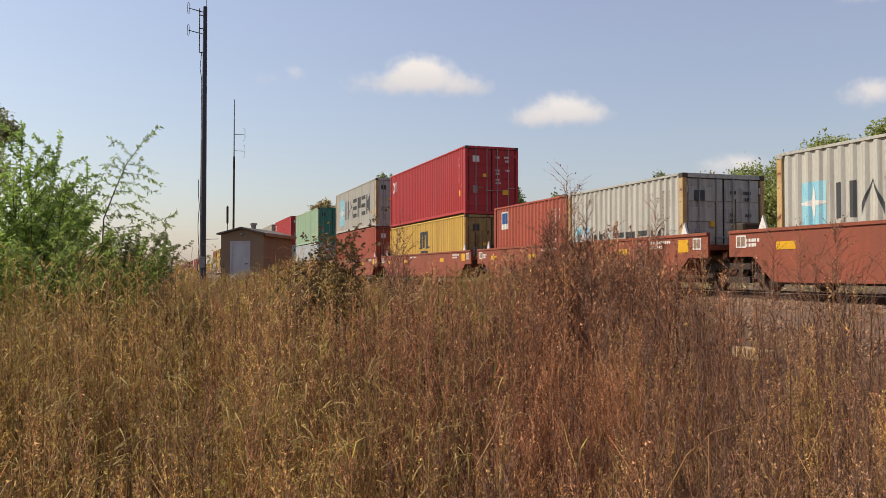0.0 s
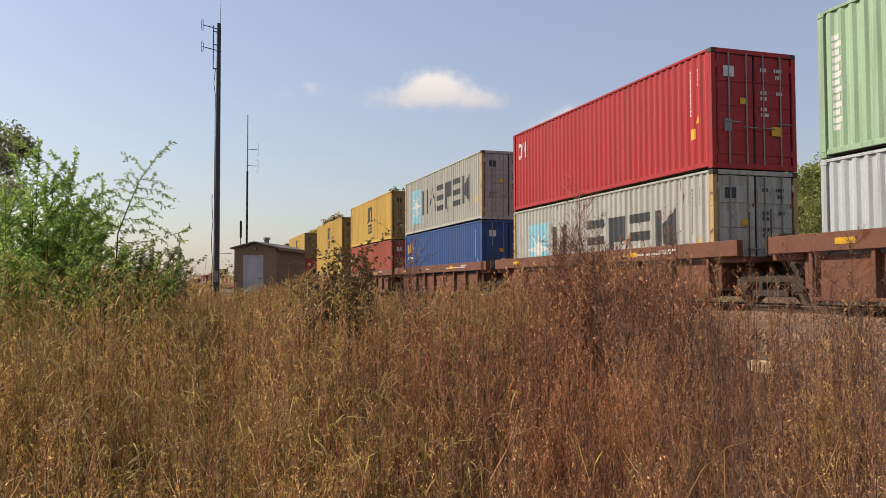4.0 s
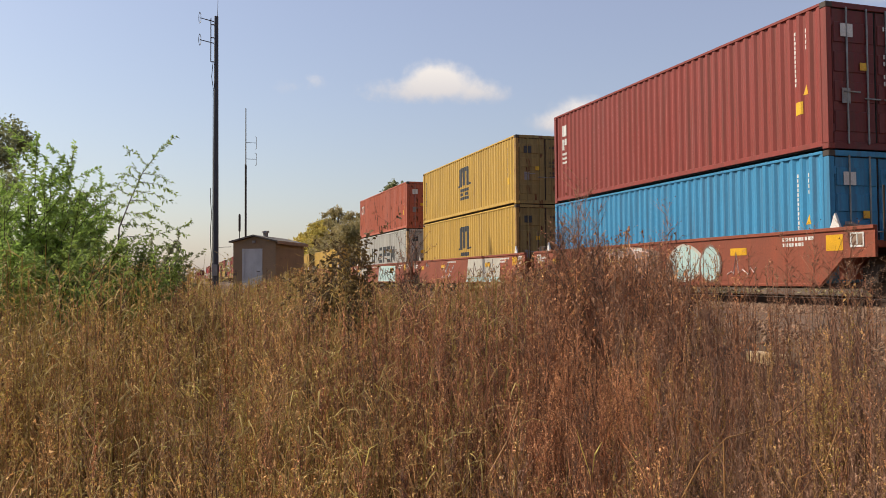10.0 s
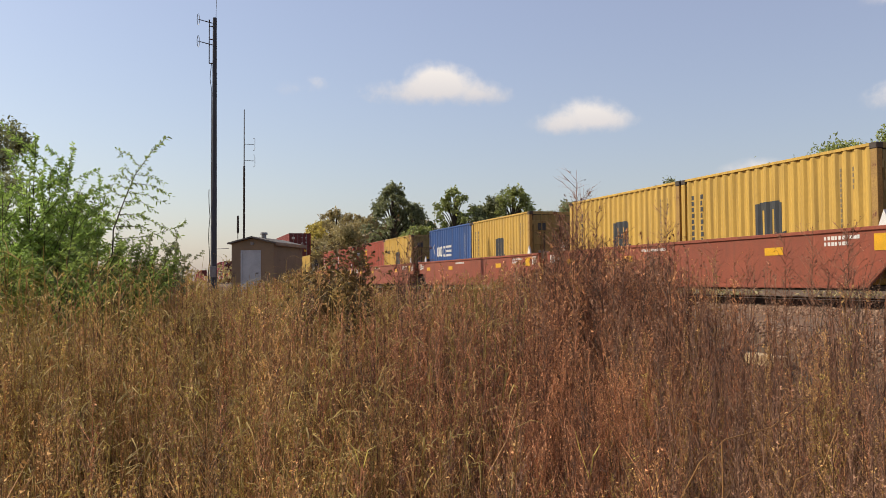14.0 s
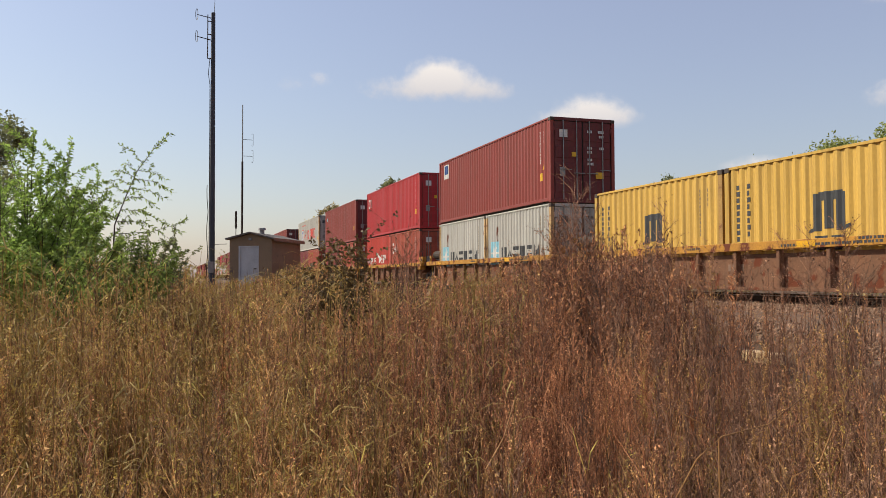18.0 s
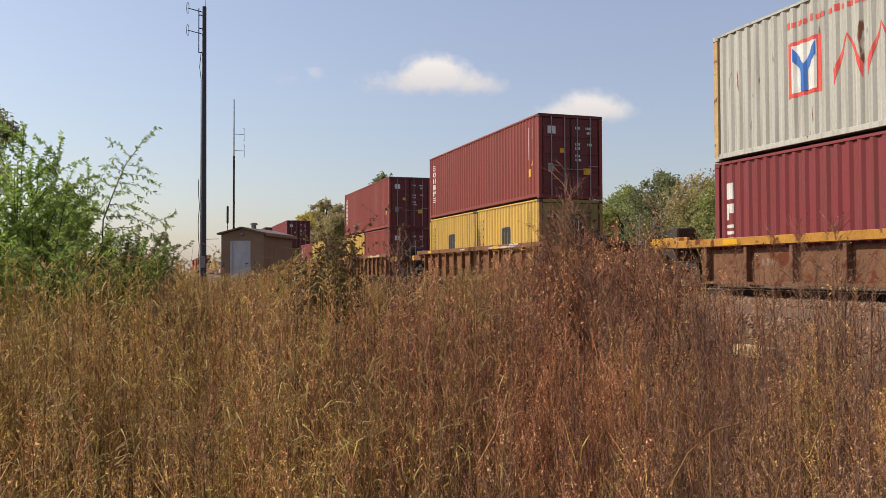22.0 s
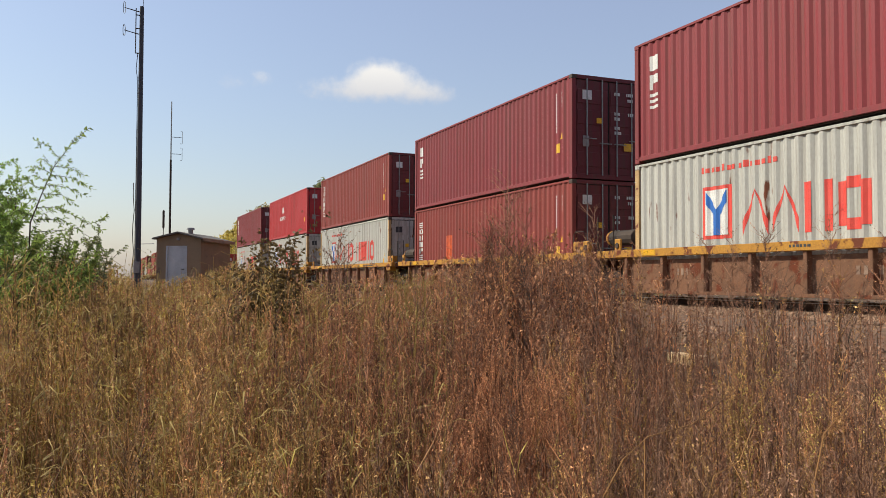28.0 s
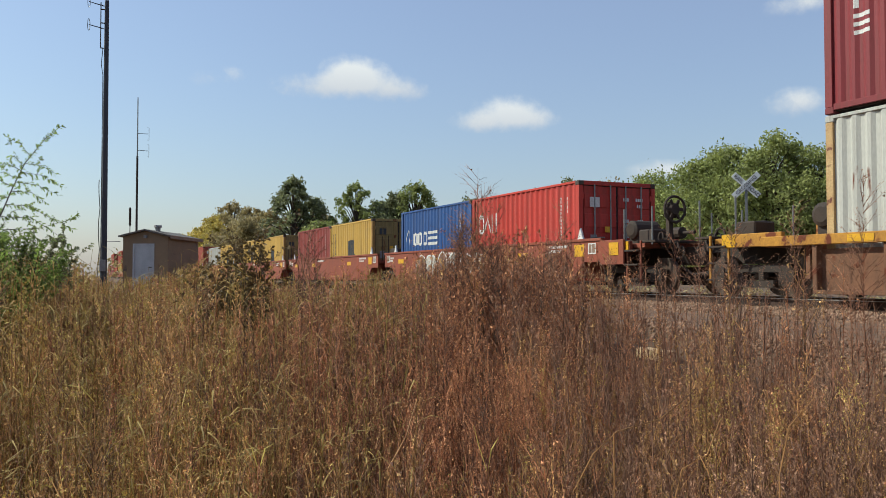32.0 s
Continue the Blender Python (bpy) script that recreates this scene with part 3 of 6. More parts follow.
def container(kind, colour, mark, m, doors=True, detail=True):
    """A corrugated steel box container standing on m."""
    length, h, e = LEN[kind], HIGH[kind], LEN[kind] / 2
    feet = {"40": "forty-foot", "40h": "tall forty-foot", "20": "twenty-foot"}[kind]
    box = thing("shipping_container", m, f"{COLOUR_WORDS[colour]} corrugated steel {feet} shipping container on a well car", "shipping container", "containers on the train")
    p = PAINT[colour]
    ink = MARK_DARK if colour in DARK_SET else MARK_WHITE
    part("side_panel", corrugated(length - 0.3, 0.15, h - 0.06), p, box, "", (0, -1.205, 0))
    part("side_panel", corrugated(length - 0.3, 0.15, h - 0.06), p, box, "", (0, 1.205, 0), (0, 0, 180))
    part("roof", bar(length - 0.2, 2.3, 0.03, 0), p, box, "", (0, 0, h - 0.035))
    part("floor", bar(length - 0.2, 2.3, 0.1, 0), STEEL_DARK, box, "dark underfloor frame", (0, 0, 0.09))
    for y in (-1, 1):
        part("top_rail", bar(length - 0.34, 0.06, 0.06), p, box, "", (0, y * 1.188, h - 0.032))
        part("bottom_rail", bar(length - 0.34, 0.05, 0.11), p, box, "", (0, y * 1.184, 0.115))
        for x in (-1, 1):
            part("corner_post", bar(0.15, 0.12, h - 0.24), POST_RUST if colour in ("white", "silver") else POST_DARK if x > 0 and colour == "yellow" else p, box, "", (x * (e - 0.08), y * 1.155, h / 2))
            for z in (0.06, h - 0.06) if detail and (y < 0 or x > 0) or not doors else ():
                part("corner_casting", bar(0.178, 0.162, 0.118, 0.012), CAST_GRIME if z > 1 and (colour == "yellow" or x > 0) else p, box, "", (x * (e - 0.089), y * 1.138, z))
    ends = [-1] if doors else [-1, 1]
    for x in ends:
        part("end_wall", corrugated(2.16, 0.15, h - 0.06), p, box, "", (x * (e - 0.01), 0, 0), (0, 0, 90 if x > 0 else -90))
        for z in (0.08, h - 0.05):
            part("end_rail", bar(0.06, 2.15, 0.1), p, box, "", (x * (e - 0.05), 0, z))
    if doors:
        x = e - 0.055
        # Brown, maroon and yellow doors carry shade in their paint colour.
        p = DOOR_PAINT.get(colour, DOOR_GRIME_SHADE if colour == "yellow" else p)
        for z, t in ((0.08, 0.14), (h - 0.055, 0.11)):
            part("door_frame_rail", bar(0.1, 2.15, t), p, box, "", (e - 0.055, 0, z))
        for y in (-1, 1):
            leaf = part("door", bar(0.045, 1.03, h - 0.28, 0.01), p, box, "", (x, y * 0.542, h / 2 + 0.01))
            if detail:
                part("gasket", bar(0.03, 1.072, h - 0.235, 0.004), RUBBER, leaf, "black rubber door gasket", (-0.012, 0, 0))
            for k in range(4 if detail else 0):
                part("door_rib", bar(0.025, 0.98, (h - 0.5) / 6, 0.012), p, leaf, "", (0.03, 0, -h / 2 + 0.42 + k * (h - 0.55) / 4 + 0.12))
            for dy in (-0.3, 0.2) if detail else ():
                part("locking_bar", tube_bar(h - 0.2), STEEL_BAR if colour != "yellow" else p, leaf, "vertical locking bar", (0.065, y * dy, 0))
                part("door_handle", bar(0.02, 0.4, 0.03), STEEL_BAR, leaf, "horizontal locking handle", (0.085, y * dy + 0.1, -h / 2 + 1.0 + 0.12 * (dy > 0)))
            for k in range(2 if detail else 0):
                part("hinge", bar(0.05, 0.06, 0.16), p, leaf, "", (0.02, y * 0.53, -h / 2 + 0.4 + k * (h - 0.8)))
        if detail:
            rows = [(0.16, 0.36, h - 0.5), (0.56, 0.86, h - 0.5), (0.6, 0.84, h - 0.66), (0.16, 0.4, h - 1.06), (0.16, 0.36, h - 1.2), (0.62, 0.84, h - 1.06), (0.16, 0.38, h - 1.46), (0.16, 0.44, h - 1.6)]
            part("door_lettering", boxes_on_end(rows), ink, box, "rows of stencilled door lettering", (e + 0.012, 0, 0))["kind"] = "stuff"
            part("door_logo", bar(0.008, 0.3, 0.26, 0), ink, box, "", (e + 0.01, -0.74, h - 0.55))
            part("placard", bar(0.008, 0.2, 0.3, 0), MARK_GREY, box, "grey data placard", (e + 0.012, -0.78, 1.05))
            part("warning_sticker", bar(0.008, 0.3, 0.22, 0), MARK_YELLOW, box, "yellow warning sticker", (e + 0.012, 0.62, 0.95))
            part("warning_triangle", bar(0.008, 0.16, 0.15, 0), MARK_YELLOW, box, "", (e + 0.012, -0.35, h - 1.25))
    if detail:
        for name, pieces, mat in side_marks(mark, length, h):
            if name == "lettering" and len(pieces) < 5:
                for piece in pieces:
                    part("letter_block", decal([piece]), mat, box, "", (0, -1.205, 0))
            else:
                tagged(part(name, decal(pieces, LIFT.get(name, 0.004)), mat, box, "", (0, -1.205, 0)), kind="stuff" if len(pieces) > 8 else "")
        part("number_lettering", decal(column(e - 0.93, e - 0.885, h - 1.5, h - 0.35, 12)), INK_FADED if colour in DARK_SET else ink, box, "column of small stencilled characters", (0, -1.205, 0))["kind"] = "stuff"
        part("number_lettering", decal(column(e - 0.62, e - 0.57, h - 0.8, h - 0.35, 4)), INK_FADED if colour in DARK_SET else ink, box, "", (0, -1.205, 0))
        if length > 10:
            part("warning_sticker", decal([rect(e - 0.92, e - 0.7, 0.8, 1.06)]), MARK_YELLOW, box, "yellow warning sticker", (0, -1.205, 0))
            part("warning_triangle", decal([(e - 0.7, e - 0.61, 1.18, 1.18, 1.18, 1.38), (e - 0.61, e - 0.52, 1.18, 1.18, 1.38, 1.18)]), MARK_YELLOW, box, "", (0, -1.205, 0))
    return box


def tube_bar(h):
    key = ("tube", round(h, 3))
    if key not in CACHE:
        CACHE[key] = tube("locking_bar", [(0, 0, -h / 2), (0, 0, h / 2)], [0.019, 0.019], 6)
    return CACHE[key]


def boxes_on_end(rows):
    key = ("end", tuple(rows))
    if key not in CACHE:
        CACHE[key] = boxes("door_lettering", [(0, 0.006, y0 + 0.062 * k, y0 + 0.062 * k + 0.034 + 0.012 * ((k * 5) % 3 > 0), z, z + 0.085) for y0, y1, z in rows for k in range(int((y1 - y0) / 0.062))])
    return CACHE[key]


# ---- well cars ----
def quad_prism(name, low, high):
    n = len(low)
    return mesh_of(name, list(low) + list(high), [list(range(n))[::-1], list(range(n, 2 * n))] + [[i, (i + 1) % n, n + (i + 1) % n, n + i] for i in range(n)])


def side_plate(half, zb, zt, cut):
    """Outline of a well side with its ends cut up over the trucks, 60 mm thick."""
    o = [(-half, zt), (-half, zb + cut), (-half + 0.75, zb + cut), (-half + 1.35, zb), (half - 1.35, zb), (half - 0.75, zb + cut), (half, zb + cut), (half, zt)]
    n = len(o)
    v = [(x, 0, z) for x, z in o] + [(x, 0.06, z) for x, z in o]
    return mesh_of("well_side", v, [list(range(n))[::-1], list(range(n, 2 * n))] + [[i, (i + 1) % n, n + (i + 1) % n, n + i] for i in range(n)])


def shared(key, build):
    if key not in CACHE:
        CACHE[key] = build()
    return CACHE[key]


def truck(parent, x):
    """A two-axle freight truck."""
    for y in (-1, 1):
        frame_me = shared("side_frame", lambda: boxes("side_frame", [(-0.95, 0.95, -0.06, 0.06, 0.5, 0.64), (-0.55, 0.55, -0.06, 0.06, 0.2, 0.34), (-1.05, -0.7, -0.08, 0.08, 0.3, 0.58),
                                                                     (0.7, 1.05, -0.08, 0.08, 0.3, 0.58), (-0.32, -0.2, -0.07, 0.07, 0.34, 0.5), (0.2, 0.32, -0.07, 0.07, 0.34, 0.5)]))
        part("truck_side_frame", frame_me, STEEL_DARK, parent, "cast steel truck side frame", (x, y * 0.98, RAIL_Z))
    for k in (-0.89, 0.89):
        part("axle", shared("axle", lambda: tube("axle", [(0, -0.98, 0), (0, 0.98, 0)], [0.08, 0.08], 8)), STEEL_DARK, parent, "", (x + k, 0, RAIL_Z + 0.42))
        for y in (-0.75, 0.75):
            part("wheel", disc(0.42, 0.13), WHEEL, parent, "worn steel wheel", (x + k, y, RAIL_Z + 0.42))


def end_gear(parent, x, sign, wheel, p):
    """Deck, steps, handrails, brake wheel and hoses at a car's outer end; sign points outwards."""
    part("end_deck", bar(1.7, 2.5, 0.1), p, parent, "painted end platform", (x - sign * 0.1, 0, RAIL_Z + 1.12))
    part("draft_sill", bar(2.6, 0.6, 0.4), STEEL_DARK, parent, "", (x + sign * 0.3, 0, RAIL_Z + 0.88))
    part("coupler", bar(0.7, 0.28, 0.3, 0.05), STEEL_DARK, parent, "rusty knuckle coupler", (x + sign * 1.75, 0, RAIL_Z + 0.84))
    part("crossover_grating", bar(0.45, 2.7, 0.05), STEEL_DARK, parent, "", (x + sign * 1.0, 0, RAIL_Z + 1.2))
    for y in (-1.36, 1.36):
        part("end_sill", bar(1.5, 0.1, 0.26, 0.015), p, parent, "", (x - sign * 0.35, y, RAIL_Z + 1.1))
        part("end_plate", bar(0.34, 0.012, 0.24, 0), REFLECTOR, parent, "yellow end plate", (x + sign * 0.2, y * 1.042, RAIL_Z + 1.1))
        for k in (0.1, 1.1):
            part("grab_iron", tube_bar(0.85), STEEL_BAR, parent, "pale upright grab iron", (x + sign * k, y * 0.97, RAIL_Z + 1.55))
        for z in (0.35, 0.68, 1.0):
            part("step", bar(0.5, 0.2, 0.04), STEEL_DARK, parent, "", (x + sign * 0.5, y, RAIL_Z + z))
        for k in (0.25, 0.75):
            part("ladder_stile", bar(0.05, 0.04, 0.95), p, parent, "", (x + sign * k, y, RAIL_Z + 0.75))
        hose = [(0, 0, 0), (sign * 0.25, -0.1, -0.25), (sign * 0.55, -0.1, -0.4), (sign * 0.9, 0, -0.35)]
        part("air_hose", shared(("hose", sign), lambda: tube("air_hose", hose, [0.03] * 4, 6)), STEEL_DARK, parent, "black air hose", (x + sign * 1.1, y * 0.4, RAIL_Z + 0.85))
    part("lever_box", bar(0.5, 0.55, 0.3, 0.03), STEEL_DARK, parent, "", (x + sign * 0.3, -0.6, RAIL_Z + 1.36))
    part("brake_cylinder", shared("brake_cylinder", lambda: tube("brake_cylinder", [(-0.3, 0, 0), (-0.28, 0, 0), (0.1, 0, 0), (0.12, 0, 0), (0.5, 0, 0)], [0.1, 0.14, 0.14, 0.04, 0.04], 10)), STEEL_DARK, parent, "", (x + sign * 0.7, -0.2, RAIL_Z + 1.42), (0, 0, 90 - 90 * sign))
    for k in range(3):
        coil = [(0.12 * math.cos(a) + sign * 0.02 * a, 0.05 * a / 6, 0.16 * math.sin(a) - 0.05 * a / 3) for a in np.arange(0, 9.5, 0.7)]
        part("coiled_hose", shared(("coil", sign), lambda: tube("coiled_hose", coil, [0.028] * len(coil), 5)), STEEL_DARK, parent, "black coiled hose", (x + sign * (0.9 + 0.25 * k), -0.95, RAIL_Z + 1.28 - 0.12 * k))
    if p is CAR["A"]:
        for y in (-1, 1):
            part("end_side_panel", bar(0.92, 0.06, 0.58, 0.01), p, parent, "", (x - sign * 0.2, y * 1.45, RAIL_Z + 0.98))
        part("end_plate", bar(0.36, 0.008, 0.3, 0), REFLECTOR, parent, "yellow end plate", (x - sign * 0.1, -1.485, RAIL_Z + 1.06))
    part("valve_box", bar(0.3, 0.4, 0.42, 0.03), p, parent, "", (x - sign * 0.5, 0.5, RAIL_Z + 1.36))
    part("air_reservoir", shared("reservoir", lambda: tube("air_reservoir", [(-0.4, 0, 0), (-0.36, 0, 0), (0.36, 0, 0), (0.4, 0, 0)], [0.15, 0.23, 0.23, 0.15], 14)), STEEL_DARK, parent,
         "dark air tank", (x - sign * 1.0, 0.1, RAIL_Z + 1.58), (0, 0, 90))
    part("tank_bracket", bar(0.34, 0.6, 0.26, 0.02), STEEL_DARK, parent, "", (x - sign * 1.0, 0.1, RAIL_Z + 1.28))
    if sign > 0:
        out, side = (0.88, -0.75) if p is CAR["A"] else (0.0, -0.95)
        part("brake_post", bar(0.12, 0.12, 0.95), STEEL_DARK, parent, "", (x + out + 0.12, side, RAIL_Z + 1.62))
        part("brake_gear", bar(0.14, 0.3, 0.34, 0.03), STEEL_DARK, parent, "", (x + out + 0.16, side, RAIL_Z + 1.9))
        hub = part("brake_wheel", shared("brake_ring", lambda: ring(0.29, 0.03)), wheel, parent, "spoked hand-brake wheel", (x + out + 0.3, side, RAIL_Z + 1.92))
        part("hub_plate", shared("hub_plate", lambda: tube("hub_plate", [(-0.02, 0, 0), (0.03, 0, 0)], [0.15, 0.12], 12)), wheel, hub)
        for k in range(3):
            part("spoke", bar(0.03, 0.48, 0.07), wheel, hub, "", (0, 0, 0), (60 * k, 0, 0))


def ring(r, w):
    v, f = [], []
    n = 20
    for i in range(n):
        a = 2 * math.pi * i / n
        for k in range(6):
            b = 2 * math.pi * k / 6
            v.append((math.sin(b) * w, math.cos(a) * (r + math.cos(b) * w), math.sin(a) * (r + math.cos(b) * w)))
    for i in range(n):
        for k in range(6):
            f.append([i * 6 + k, ((i + 1) % n) * 6 + k, ((i + 1) % n) * 6 + (k + 1) % 6, i * 6 + (k + 1) % 6])
    return mesh_of("brake_ring", v, f)


SIDE_Y = 1.42


def wobble(mx, mz, rx, rz, rnd, lift, grow=1.0):
    """A soft uneven round outline in the plane of a car side."""
    k = [rnd.uniform(0.8, 1.12) for _ in range(8)]
    pts = []
    for i in range(32):
        a = 2 * math.pi * i / 32
        u = i / 4
        r = k[int(u)] * (1 - u % 1) + k[(int(u) + 1) % 8] * (u % 1)
        pts.append((mx + math.cos(a) * rx * r * grow, -lift, mz + math.sin(a) * rz * r * grow))
    return pts


def bubble(car, cx, mx, mz, rx, rz, seed, fill, edge, lift=0.006):
    pts = wobble(mx, mz, rx, rz, random.Random(seed), lift)
    part("graffiti_shape", mesh_of("graffiti_shape", pts, [list(range(32))]), fill, car, "rounded sprayed graffiti shape", (cx, -SIDE_Y, 0))
    inner = [(mx + (x - mx) * 0.86, -lift - 0.003, mz + (z - mz) * 0.9) for x, _, z in pts]
    outer = [(x, -lift - 0.003, z) for x, _, z in pts]
    part("graffiti_outline", mesh_of("graffiti_outline", outer + inner, [[i, (i + 1) % 32, 32 + (i + 1) % 32, 32 + i] for i in range(32)]), edge, car, "sprayed graffiti outline", (cx, -SIDE_Y, 0))


def slab(car, cx, pts, mat, lift, label):
    part("graffiti_patch", mesh_of("graffiti_patch", [(x, -lift, z) for x, z in pts], [list(range(len(pts)))]), mat, car, label, (cx, -SIDE_Y, 0))


def scrawl(car, cx, x0, x1, z0, z1, seed, mat, n=9):
    """One looping sprayed line."""
    rnd = random.Random(seed)
    pts = [(x0 + (x1 - x0) * (i + rnd.uniform(-0.5, 0.5)) / n, -0.012, rnd.uniform(z0, z1) if i % 2 else rnd.uniform(z0, (z0 + z1) / 2)) for i in range(n + 1)]
    part("graffiti_line", tube("graffiti_line", pts, [0.018] * (n + 1), 5), mat, car, "thin sprayed graffiti line", (cx, -SIDE_Y + 0.008, 0))


def graffiti(car, cx, tag):
    """Sprayed tags along a smooth well side, wide as they stand on each well."""
    if tag == 1:
        for k, (x, z, rx, rz) in enumerate(((-4.0, 2.08, 0.5, 0.4), (-3.25, 2.1, 0.42, 0.42), (-2.75, 2.0, 0.46, 0.44), (-3.0, 1.72, 0.5, 0.22), (-2.1, 1.9, 0.34, 0.4), (-1.9, 2.34, 0.2, 0.17))):
            bubble(car, cx, x, z, rx, rz, k + 10, GRAFFITI_SILVER, GRAFFITI_GREY, 0.004 + 0.006 * k)
        slab(car, cx, [(2.5, 1.55), (3.9, 1.52), (4.0, 2.3), (3.2, 2.42), (2.6, 2.3)], GRAFFITI_GREY, 0.003, "grey painted-over patch")
        for k in range(3):
            scrawl(car, cx, 3.9, 5.3, 1.55 + 0.2 * k, 2.0 + 0.2 * k, 40 + k, MARK_WHITE, 11)
        scrawl(car, cx, -5.6, -4.4, 1.6, 2.4, 44, SILL_YELLOW, 11)
    elif tag == 2:
        slab(car, cx, [(-3.7, 1.52), (0.4, 1.5), (0.5, 2.3), (-0.6, 2.47), (-3.5, 2.45)], GRAFFITI_GREY, 0.003, "grey painted-over patch")
        for k in range(5):
            bubble(car, cx, -3.2 + 0.72 * k, 1.98 + 0.06 * (k % 2), 0.4, 0.42, k + 20, GRAFFITI_GREY, GRAFFITI_PINK, 0.006 + 0.005 * k)
        bubble(car, cx, 1.5, 1.95, 0.85, 0.46, 27, GRAFFITI, GRAFFITI_SILVER)
        bubble(car, cx, 2.6, 1.95, 0.5, 0.46, 28, GRAFFITI, GRAFFITI_GREY, 0.014)
        scrawl(car, cx, 3.2, 4.2, 1.6, 2.2, 29, GRAFFITI_PINK, 9)
    elif tag == 3:
        slab(car, cx, [(1.1, 1.72), (4.9, 1.72), (5.0, 2.44), (1.3, 2.46)], GRAFFITI_SILVER, 0.003, "pale painted-over patch")
        slab(car, cx, [(1.0, 1.5), (5.0, 1.5), (4.95, 1.715), (1.1, 1.715)], GRAFFITI, 0.004, "pale aqua sprayed strip")
        for k in range(5):
            scrawl(car, cx, 1.3 + 0.7 * k, 2.1 + 0.7 * k, 1.75, 2.42, 50 + k, GRAFFITI_GREY, 5)
        scrawl(car, cx, -2.2, -0.6, 1.9, 2.4, 56, MARK_WHITE, 13)
        scrawl(car, cx, -2.4, -1.0, 1.6, 1.95, 57, MARK_WHITE, 11)
        scrawl(car, cx, -4.9, -4.4, 2.2, 2.5, 58, MARK_WHITE, 9)
    elif tag == 4:
        slab(car, cx, [(0.15, 1.5), (4.3, 1.5), (4.35, 2.4), (0.9, 2.44), (0.3, 2.3)], GRAFFITI, 0.003, "pale aqua sprayed panel")
        for k in range(6):
            x = 0.4 + 0.64 * k
            slab(car, cx, [(x, 1.95), (x + 0.38, 2.3), (x + 0.52, 2.3), (x + 0.2, 1.95), (x + 0.5, 1.62), (x + 0.36, 1.6)], GRAFFITI_DARK, 0.006, "dark grey angular sprayed stroke")
        for k in range(5):
            bubble(car, cx, -5.4 + 0.52 * k, 2.0, 0.36, 0.44, k + 60, GRAFFITI_SILVER, GRAFFITI_GREY, 0.004 + 0.005 * k)
    elif tag == 5:
        for k in range(6):
            bubble(car, cx, -3.6 + 0.9 * k, 2.0, 0.5, 0.44, k + 70, GRAFFITI_SILVER if k % 2 else GRAFFITI_GREY, MARK_WHITE, 0.004 + 0.005 * k)


